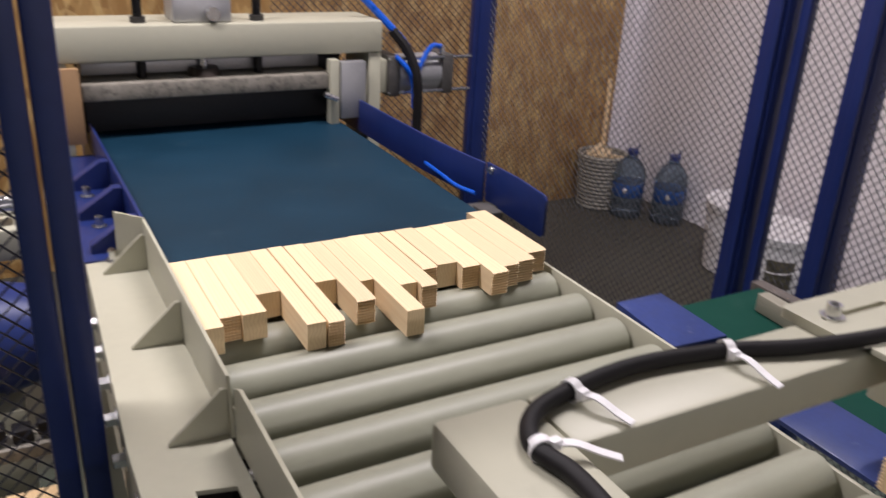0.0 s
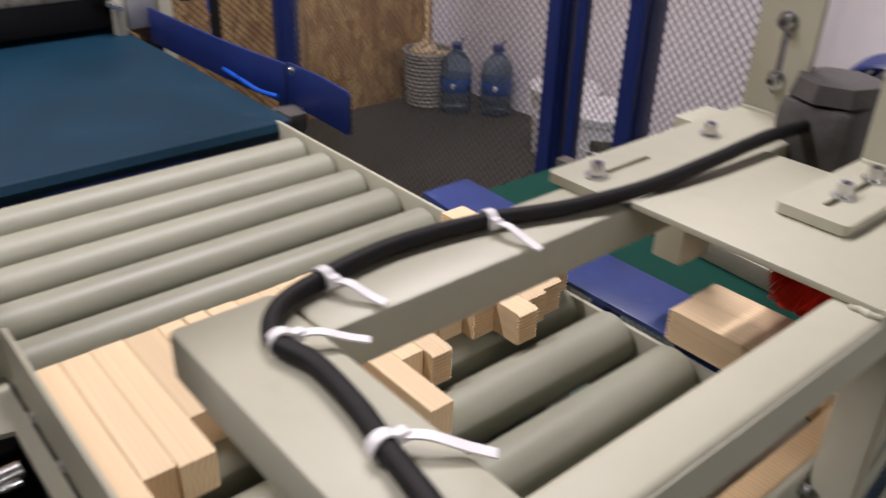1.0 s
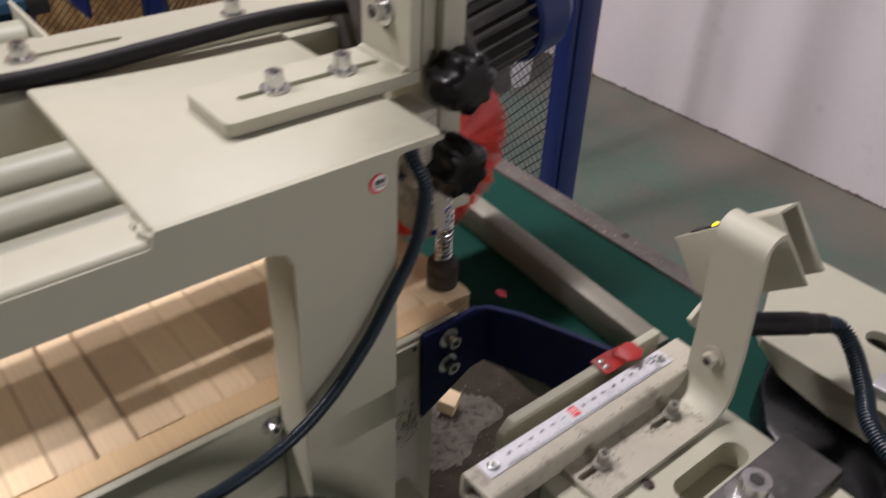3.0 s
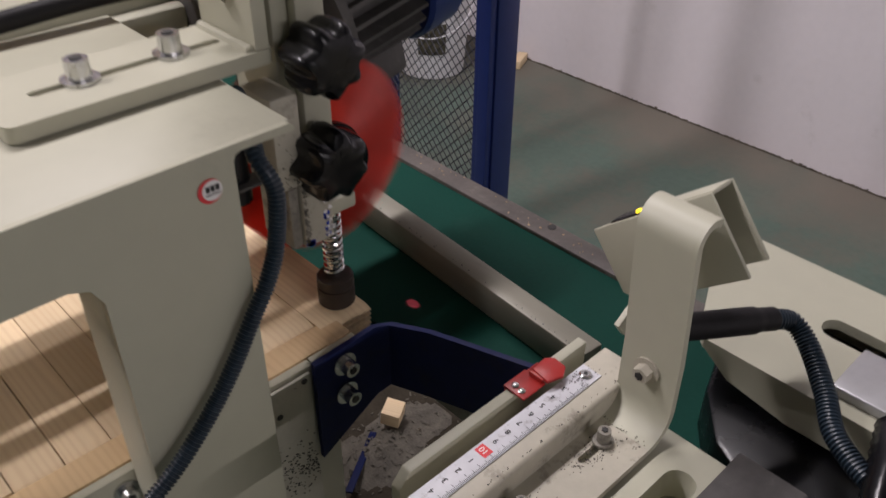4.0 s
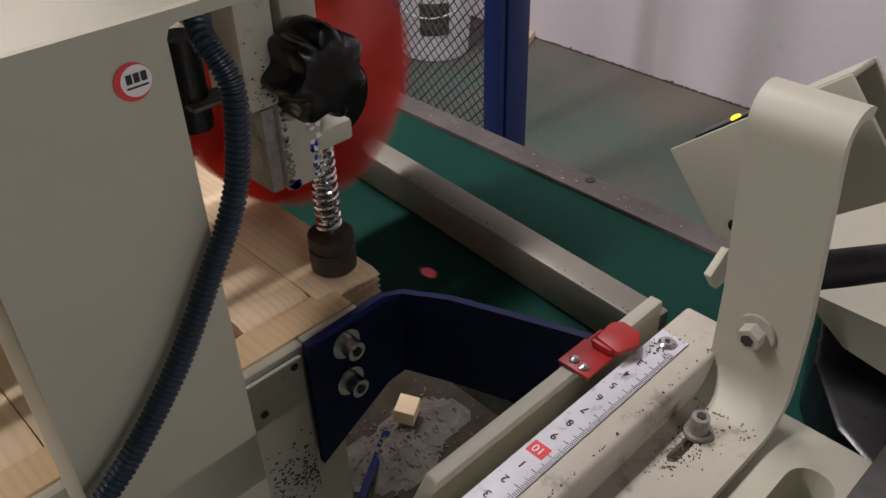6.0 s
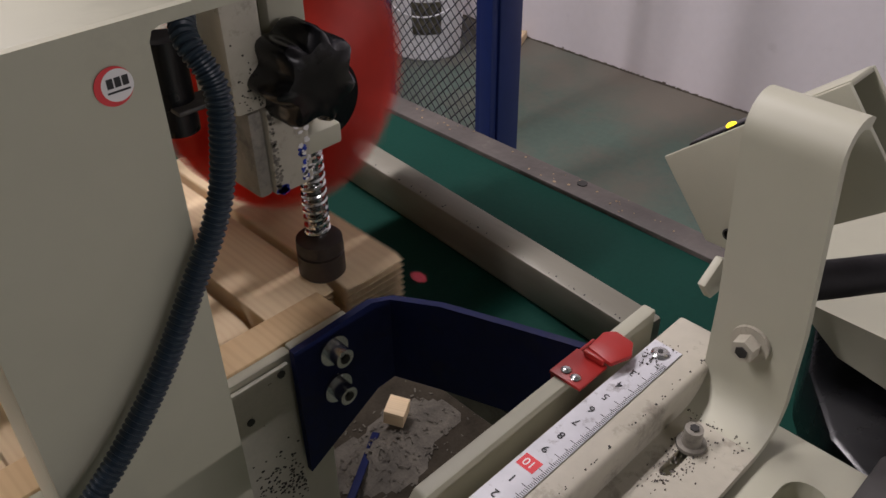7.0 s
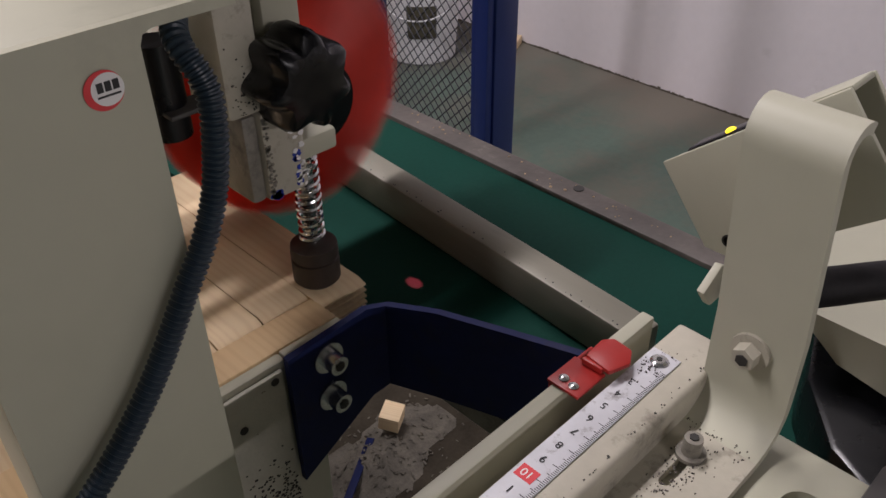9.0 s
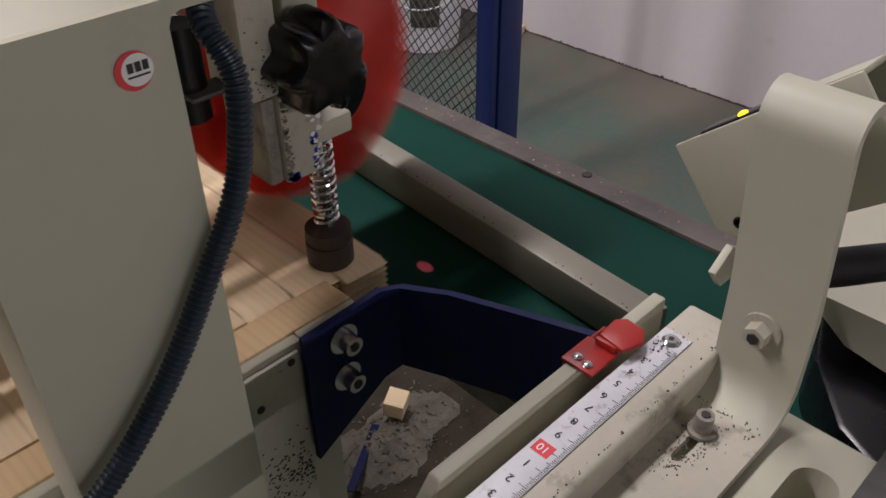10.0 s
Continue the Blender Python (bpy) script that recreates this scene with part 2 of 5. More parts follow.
DUST = material("sawdust", (0.46, 0.33, 0.2), 0.9, vary=0.4, scale=40, fine=220, bump=0.6)
# both dusts below are darkened for the shade the machine casts there
SHADED_DUST = material("grey_shaded_dust", (0.125, 0.112, 0.09), 0.9, vary=0.5, scale=30, fine=200, bump=0.6)
BROWN_SHADE = material("brown_dust_and_shade", (0.05, 0.042, 0.031), 0.95, vary=0.4, scale=20, fine=150, bump=0.3, spec=0.1)
TAPE = material("white_tape_enamel", (0.60, 0.60, 0.63), 0.4, vary=0.1, scale=60, fine=250, bump=0,
                dirt=(0.2, 0.18, 0.17), dirt_amount=0.75, edge=(0.57, 0.7))
INK = material("black_ink", (0.02, 0.02, 0.022), 0.5, vary=0.2, scale=30, fine=100, bump=0)
INK_RED = material("red_ink", (0.72, 0.05, 0.06), 0.5, vary=0.2, scale=30, fine=100, bump=0)
INK_BLUE = material("blue_ink", (0.015, 0.04, 0.34), 0.5, vary=0.2, scale=30, fine=100, bump=0)
PAPER = material("white_sticker", (0.8, 0.78, 0.77), 0.35, vary=0.04, scale=30, fine=100, bump=0)
LED_ON = glow_material("yellow_led", (1.0, 0.72, 0.02), 4.0)
PRESS_SHEET = material("black_press_sheet", (0.010, 0.010, 0.012), 0.6, vary=0.4, scale=12, fine=80, bump=0.3)
LABELPRINT = material("dark_printed_label", (0.10, 0.09, 0.06), 0.5, vary=0.9, scale=25, fine=90, bump=0)


# ---- building helpers ----
def smooth(me, angle=35):
    for p in me.polygons:
        p.use_smooth = True
    me.set_sharp_from_angle(angle=radians(angle))


def part(name, bm, mat, parent=None, label="", kind=""):
    me = bpy.data.meshes.new(name)
    bmesh.ops.recalc_face_normals(bm, faces=bm.faces)
    bm.to_mesh(me)
    bm.free()
    me.materials.append(mat)
    smooth(me)
    ob = new(name, me)
    if parent:
        ob.parent = parent
    tagged(ob, label, kind=kind)
    return ob


def thing(name, label, category, group="", kind="", at=(0, 0, 0)):
    ob = new(name)
    ob.location = at
    ob.empty_display_size = 0.05
    return tagged(ob, label, category, group, kind)


def box(x0, x1, y0, y1, z0, z1, bevel=0.002, bm=None, seg=2):
    bm = bm or bmesh.new()
    m = Matrix.LocRotScale(((x0 + x1) / 2, (y0 + y1) / 2, (z0 + z1) / 2), None, (abs(x1 - x0), abs(y1 - y0), abs(z1 - z0)))
    r = bmesh.ops.create_cube(bm, size=1, matrix=m)
    if bevel:
        es = list({e for v in r["verts"] for e in v.link_edges})
        bmesh.ops.bevel(bm, geom=es, offset=min(bevel, 0.45 * min(abs(x1 - x0), abs(y1 - y0), abs(z1 - z0))), segments=seg, affect="EDGES", profile=0.5)
    return bm


def rod(p, q, r, r2=None, seg=20, bm=None, caps=True):
    bm = bm or bmesh.new()
    p, q = Vector(p), Vector(q)
    m = Matrix.Translation((p + q) / 2) @ (q - p).to_track_quat("Z", "Y").to_matrix().to_4x4()
    bmesh.ops.create_cone(bm, cap_ends=caps, segments=seg, radius1=r, radius2=r if r2 is None else r2, depth=(q - p).length, matrix=m)
    return bm


def glide(points, steps=8):
    """A smooth line through the points."""
    pts = [Vector(p) for p in points]
    pts = [2 * pts[0] - pts[1], *pts, 2 * pts[-1] - pts[-2]]
    out = []
    for i in range(1, len(pts) - 2):
        a, b, c, d = pts[i - 1:i + 3]
        for k in range(steps):
            t = k / steps
            out.append(0.5 * ((2 * b) + (c - a) * t + (2 * a - 5 * b + 4 * c - d) * t * t + (3 * b - a - 3 * c + d) * t ** 3))
    out.append(pts[-2])
    return out


def sweep(line, radius, seg=10, bm=None, ripple=None):
    """A round hose along a line. ripple: a function of the ring's number that scales its radius."""
    bm = bm or bmesh.new()
    rings = []
    up = Vector((0.13, 0.21, 0.97))
    for i, p in enumerate(line):
        d = (line[min(i + 1, len(line) - 1)] - line[max(i - 1, 0)]).normalized()
        s = d.cross(up).normalized()
        u = s.cross(d)
        up = u
        r = radius * (ripple(i) if ripple else 1)
        rings.append([bm.verts.new(p + r * (math.cos(a) * s + math.sin(a) * u)) for a in [2 * math.pi * k / seg for k in range(seg)]])
    for a, b in zip(rings, rings[1:]):
        for k in range(seg):
            bm.faces.new((a[k], a[(k + 1) % seg], b[(k + 1) % seg], b[k]))
    bm.faces.new(rings[0][::-1])
    bm.faces.new(rings[-1])
    return bm


def even(line, gap):
    """Points at even gaps along a line."""
    out, left = [line[0]], gap
    for a, b in zip(line, line[1:]):
        d = (b - a).length
        while left <= d and d > 0:
            a = a + (b - a) * (left / d)
            out.append(a)
            d = (b - a).length
            left = gap
        left -= d
    return out


def prism(outline, axis, a, b, bevel=0.0, bm=None):
    """An outline in the plane across an axis (x: yz, y: xz, z: xy), drawn out from a to b."""
    bm = bm or bmesh.new()
    def at(u, v, w):
        return {"x": (w, u, v), "y": (u, w, v), "z": (u, v, w)}[axis]
    f = bm.faces.new([bm.verts.new(at(u, v, a)) for u, v in outline])
    r = bmesh.ops.extrude_face_region(bm, geom=[f])
    vs = [g for g in r["geom"] if isinstance(g, bmesh.types.BMVert)]
    i = "xyz".index(axis)
    for v in vs:
        v.co[i] = b
    if bevel:
        bmesh.ops.bevel(bm, geom=list(bm.edges), offset=bevel, segments=2, affect="EDGES", profile=0.5)
    return bm


def lathe(profile, at=(0, 0, 0), seg=28, bm=None):
    """Radius and height pairs turned about z."""
    bm = bm or bmesh.new()
    rings = [[bm.verts.new((at[0] + r * math.cos(2 * math.pi * k / seg), at[1] + r * math.sin(2 * math.pi * k / seg), at[2] + z)) for k in range(seg)] for r, z in profile]
    for a, b in zip(rings, rings[1:]):
        for k in range(seg):
            bm.faces.new((a[k], a[(k + 1) % seg], b[(k + 1) % seg], b[k]))
    bm.faces.new(rings[0][::-1])
    bm.faces.new(rings[-1])
    return bm


def rounded(x0, x1, y0, y1, r, corners=(1, 1, 1, 1), seg=5):
    """A rectangle's outline with rounded corners."""
    pts = []
    for (cx, cy, a0), on in zip(((x1 - r, y1 - r, 0), (x0 + r, y1 - r, 90), (x0 + r, y0 + r, 180), (x1 - r, y0 + r, 270)), corners):
        if on:
            pts += [(cx + r * math.cos(radians(a0 + 90 * k / seg)), cy + r * math.sin(radians(a0 + 90 * k / seg))) for k in range(seg + 1)]
        else:
            pts.append((cx + r * math.copysign(1, math.cos(radians(a0 + 45))), cy + r * math.copysign(1, math.sin(radians(a0 + 45)))))
    return pts


def bolt(parent, p, axis="z", r=0.0075, h=0.008, washer=True, mat=None, hexed=False, side=1):
    """A socket or hexagon bolt with its washer; p lies on the surface."""
    p = Vector(p)
    d = Vector({"x": (side, 0, 0), "y": (0, side, 0), "z": (0, 0, side)}[axis])
    bm = bmesh.new()
    if washer:
        rod(p, p + d * 0.0018, r * 1.55, seg=20, bm=bm)
    rod(p + d * 0.0018, p + d * h, r, r * 0.94, seg=6 if hexed else 20, bm=bm)
    head = part("bolt", bm, mat or ZINC, parent)
    # raised dark disc stands in for the shade inside the socket
    bm = bmesh.new()
    rod(p + d * (h + 0.0002), p + d * (h + 0.0008), r * 0.5, seg=6, bm=bm)
    part("socket", bm, DARK, head, "dark hexagon disc in place of the socket's shade")
    return head


def flakes(name, parent, mat, label, count, spot, size, seed, axis="y"):
    """Small flat irregular flakes strewn by spot(rng), which gives each one's middle on a surface across the axis."""
    rng = random.Random(seed)
    verts, faces = [], []
    i = "xyz".index(axis)
    for k in range(count):
        c = Vector(spot(rng))
        s = size * rng.uniform(0.35, 1.0)
        n = rng.randint(5, 7)
        a0, flat = rng.uniform(0, 6.28), rng.uniform(0.4, 1.0)
        base = len(verts)
        for lift in (0.0, 0.00035):
            for j in range(n):
                a = a0 + 2 * math.pi * j / n
                r = s * rng.uniform(0.7, 1.15)
                u, v = r * math.cos(a), flat * r * math.sin(a)
                p = {0: (0, u, v), 1: (u, 0, v), 2: (u, v, 0)}[i]
                q = c + Vector(p)
                q[i] += lift if axis == "z" else -lift
                verts.append(tuple(q))
        faces.append(tuple(range(base + n, base + 2 * n)))
        faces.extend((base + j, base + (j + 1) % n, base + n + (j + 1) % n, base + n + j) for j in range(n))
    me = bpy.data.meshes.new(name)
    me.from_pydata(verts, [], faces)
    me.materials.append(mat)
    ob = new(name, me)
    ob.parent = parent
    return tagged(ob, label, kind="stuff")


def holed(outline, holes, axis, a, b, bm=None):
    """An outline with holes through it, drawn out from a to b across an axis."""
    bm = bm or bmesh.new()
    def at(u, v, w):
        return {"x": (w, u, v), "y": (u, w, v), "z": (u, v, w)}[axis]
    edges = []
    for loop in (outline, *holes):
        vs = [bm.verts.new(at(u, v, a)) for u, v in loop]
        edges += [bm.edges.new((vs[k], vs[(k + 1) % len(vs)])) for k in range(len(vs))]
    made = bmesh.ops.triangle_fill(bm, use_beauty=True, use_dissolve=False, edges=edges)
    faces = [g for g in made["geom"] if isinstance(g, bmesh.types.BMFace)]
    r = bmesh.ops.extrude_face_region(bm, geom=faces)
    i = "xyz".index(axis)
    for g in r["geom"]:
        if isinstance(g, bmesh.types.BMVert):
            g.co[i] = b
    return bm


# ---- the hall ----
def hall():
    tagged(part("floor", box(-8, 3.1, -9, 3.5, -0.1, 0, 0), FLOOR, kind="structure"), "worn green epoxy floor, bare and dusty along the wall", "floor")
    tagged(part("wall_east", box(2.93, 3.1, -9, 3.5, 0, 4.6, 0), WHITE_WALL, kind="structure"), "white painted wall with faint stains", "wall")
    bm = bmesh.new()
    rng = random.Random(5)
    y = -3.5
    while y < 3.2:
        d = rng.uniform(0.003, 0.011)
        h = rng.uniform(0.002, 0.007) * (1.6 if rng.random() < 0.12 else 1)
        box(2.9265, 2.9305, y, y + d * 1.1, 0.0, h, 0, bm, 1)
        y += d
    tagged(part("trim", bm, WALL_DIRT, kind="structure"), "grimy ragged edge where the wall meets the floor", "trim")
    tagged(part("wall_north", box(-8, 2.93, 3.3, 3.5, 0, 4.6, 0), WHITE_WALL, kind="structure"), "white painted wall behind the chipboard", "wall")
    # unseen walls and ceiling, greyed to set how much light bounces back
    tagged(part("wall_west", box(-8.2, -8, -9, 3.5, 0, 4.6, 0), UNSEEN_WALL, kind="structure"), "plain grey unseen wall closing the hall", "wall")
    tagged(part("wall_south", box(-8.2, 3.1, -9.2, -9, 0, 4.6, 0), UNSEEN_WALL, kind="structure"), "plain grey unseen wall closing the hall", "wall")
    tagged(part("ceiling", box(-8.2, 3.1, -9.2, 3.5, 4.6, 4.7, 0), CEILING, kind="structure"), "plain grey unseen ceiling closing the hall", "ceiling")
    x = -1.7
    for k, w in enumerate((1.25, 1.25, 1.25, 0.74)):
        ob = part("chipboard_panel", box(x, x + w - 0.004, 3.245, 3.268, 0.0, 2.5, 0.001), OSB)
        tagged(ob, "tall yellow-brown oriented strand board sheet standing against the wall", "board", "boards along the wall")
        x += w


hall()


# ---- fence ----
def mesh_panel(parent, a, b, z0, z1, cell=0.0235, r=0.0013):
    """Diamond wire mesh between two points of the plan: two sets of straight wires."""
    a, b = Vector((*a, 0)), Vector((*b, 0))
    w, h = (b - a).length, z1 - z0
    u = (b - a).normalized()
    n = Vector((-u.y, u.x, 0))
    verts, faces = [], []
    for sgn, off in ((1, 0.0011), (-1, -0.0011)):
        k = -h if sgn > 0 else 0
        while k < (w if sgn > 0 else w + h):
            # the wire s = k + sgn * (z - z0)
            if sgn > 0:
                t0, t1 = max(0, -k), min(h, w - k)
            else:
                t0, t1 = max(0, k - w), min(h, k)
            k0 = k
            k += cell
            if t1 - t0 < 0.005:
                continue
            cut = max(1, int((t1 - t0) / 0.35))
            for c in range(cut):
                ta, tb = t0 + (t1 - t0) * c / cut, t0 + (t1 - t0) * (c + 1) / cut
                p = a + u * (k0 + sgn * ta) + n * off + Vector((0, 0, z0 + ta))
                q = a + u * (k0 + sgn * tb) + n * off + Vector((0, 0, z0 + tb))
                d = (q - p).normalized()
                s = d.cross(n).normalized()
                i = len(verts)
                for e in (p, q):
                    verts.extend([e + s * r, e + n * r, e - s * r, e - n * r])
                faces.extend([(i + m, i + (m + 1) % 4, i + 4 + (m + 1) % 4, i + 4 + m) for m in range(4)])
    me = bpy.data.meshes.new("wire_mesh")
    me.from_pydata([tuple(v) for v in verts], [], faces)
    me.materials.append(BLUE_WIRE)
    ob = new("wire_mesh", me)
    ob.parent = parent
    tagged(ob, "fine diamond wire mesh", kind="stuff")


BLUE_WIRE = material("dark_wire", (0.035, 0.036, 0.05), 0.45, metal=0.3, vary=0.3, scale=20, fine=90, bump=0)


def fence_panel(a, b, posts, label):
    f = thing("safety_fence", label, "fence", "safety fence round the machine")
    for x, y, w in posts:
        bm = box(x - w / 2, x + w / 2, y - w / 2, y + w / 2, 0, 2.2, 0.003)
        post = part("post", bm, BLUE, f)
        if w > 0.05:
            part("edge_strip", box(x - w / 2 - 0.016, x - w / 2 - 0.0005, y - w / 2 + 0.004, y - w / 2 + 0.03, 0.02, 2.19, 0.002), BLUE, post)
        part("foot_plate", box(x - w * 0.9, x + w * 0.55, y - 0.05, y + 0.05, 0, 0.008, 0.001), BLUE, post)
        for z in (0.3, 1.7):
            part("clamp", box(x - w / 2 - 0.004, x + w / 2 + 0.004, y - 0.012, y + 0.012, z, z + 0.025, 0.002), BLUE, post)
    for z in (0.12, 2.12):
        part("rail", rod((*a, z), (*b, z), 0.014, seg=10), BLUE, f)
    mesh_panel(f, a, b, 0.12, 2.12)
    return f


fence_panel((0.75, 2.40), (1.45, 2.37), [(1.445, 2.365, 0.062)], "blue steel fence post with wire mesh before the chipboard")
fence_panel((1.455, 2.34), (1.655, 1.40), [(1.668, 1.378, 0.062)], "blue steel fence panel with fine diamond mesh beside the machine")
fence_panel((1.672, 1.305), (1.67, 1.165), [(1.672, 1.318, 0.026), (1.67, 1.133, 0.062)], "narrow blue fence gate with wire mesh")
fence_panel((1.67, 1.10), (1.645, 0.795), [(1.64, 0.765, 0.055)], "blue fence end panel of wire mesh with a square end post")
fence_panel((-1.1, 0.95), (0.008, 0.95), [(0.054, 0.95, 0.030), (0.021, 0.95, 0.028)], "blue fence post pair with wire mesh beside the roller table")


# ---- things standing behind the fence ----
def water_bottle(x, y, turn):
    t = thing("water_bottle", "large clear blue plastic water bottle with a blue label", "bottle", "water bottles by the wall", at=(x, y, 0))
    prof = [(0.06, 0.0), (0.076, 0.008), (0.078, 0.05), (0.074, 0.06), (0.078, 0.07), (0.078, 0.1), (0.075, 0.105), (0.075, 0.175),
            (0.079, 0.18), (0.079, 0.2), (0.072, 0.235), (0.05, 0.272), (0.027, 0.292), (0.024, 0.312)]
    part("body", lathe(prof), BOTTLE, t)
    part("label", lathe([(0.0762, 0.107), (0.0768, 0.108), (0.0768, 0.172), (0.0762, 0.173)]), WATER_LABEL, t, "blue paper label band")
    a = radians(turn)
    bm = bmesh.new()
    bmesh.ops.create_uvsphere(bm, u_segments=12, v_segments=8, radius=0.024, matrix=Matrix.Translation((0.072 * math.cos(a), 0.072 * math.sin(a), 0.142)) @ Matrix.Diagonal((0.35, 0.6, 0.7, 1)))
    part("emblem", bm, PAPER, t, "pale oval mark on the label")
    part("cap", lathe([(0.026, 0.308), (0.027, 0.312), (0.027, 0.33), (0.024, 0.334)]), CAP_BLUE, t)
    line = glide([(0.02, 0, 0.325), (0.045, 0.01, 0.345), (0.052, 0.02, 0.335), (0.03, 0.025, 0.318)])
    part("carry_handle", sweep(line, 0.005, 6), CAP_BLUE, t)


water_bottle(2.70, 2.95, 215)
water_bottle(2.83, 2.80, 220)


def basket(x, y):
    t = thing("woven_basket", "round pale woven plastic basket filled with wood scraps", "basket", at=(x, y, 0))
    part("lining", lathe([(0.089, 0.004), (0.107, 0.25), (0.102, 0.25), (0.085, 0.01)]), WICKER, t)
    for row in range(13):
        z = 0.012 + row * 0.02
        r = 0.096 + 0.019 * z / 0.26
        pts = [Vector(((r + 0.004 * (-1) ** (k + row)) * math.cos(2 * math.pi * k / 36), (r + 0.004 * (-1) ** (k + row)) * math.sin(2 * math.pi * k / 36), z)) for k in range(37)]
        part("woven_band", sweep(pts, 0.0085, 6), WICKER, t)
    part("rim", sweep([Vector((0.117 * math.cos(2 * math.pi * k / 32), 0.117 * math.sin(2 * math.pi * k / 32), 0.268)) for k in range(33)], 0.01, 8), WICKER, t)
    rng = random.Random(3)
    for k in range(7):
        a = rng.uniform(0, 6.28)
        b = part("wood_scrap", box(-0.012, 0.012, -0.05, 0.05, 0, 0.02, 0.001), PINE, t)
        b.matrix_basis = pose(0.05 * math.cos(a), 0.05 * math.sin(a), 0.235 + 0.006 * k, rng.uniform(-30, 30), rng.uniform(-20, 20), rng.uniform(0, 180))
    s = part("broom_stick", rod((0.02, 0.03, 0.05), (0.07, 0.10, 0.62), 0.012, seg=10), BATTEN, t, "pale wooden handle leaning in the basket")


basket(2.655, 3.115)


def bucket(x, y, label):
    t = thing("paint_bucket", "white plastic paint bucket with a " + label, "bucket", "white buckets behind the fence", at=(x, y, 0))
    part("body", lathe([(0.115, 0), (0.12, 0.006), (0.14, 0.27), (0.147, 0.272), (0.147, 0.29), (0.142, 0.292)], seg=36), BUCKET, t)
    part("lid", lathe([(0.150, 0.285), (0.152, 0.30), (0.146, 0.306), (0.13, 0.303)], seg=36), BUCKET, t)
    bm = bmesh.new()
    for k in range(8):
        a0, a1 = radians(205 + k * 5.5), radians(210.5 + k * 5.5)
        v = [bm.verts.new((r * math.cos(a), r * math.sin(a), z)) for a in (a0, a1) for r, z in ((0.1295, 0.10), (0.138, 0.215))]
        bm.faces.new((v[0], v[2], v[3], v[1]))
    bmesh.ops.remove_doubles(bm, verts=bm.verts, dist=0.0005)
    bmesh.ops.solidify(bm, geom=list(bm.faces), thickness=0.0012)
    part("label", bm, LABELPRINT, t, "dark printed paper label")
    line = [Vector((0.152 * math.cos(radians(a)), 0.152 * math.sin(radians(a)), 0.27 - 0.10 * math.sin(radians(a - 130)))) for a in range(130, 311, 10)]
    part("carry_handle", sweep(line, 0.003, 6), BUCKET, t)


bucket(2.605, 1.965, "dark printed label")
bucket(2.70, 2.25, "dark printed label beside the fence")
ob = part("wood_offcut", box(-0.05, 0.05, -0.018, 0.018, 0, 0.03, 0.0015), PINE)
ob.matrix_basis = pose(2.87, 1.76, 0, 0, 0, 25)
tagged(ob, "short pale pine offcut lying by the wall", "offcut")


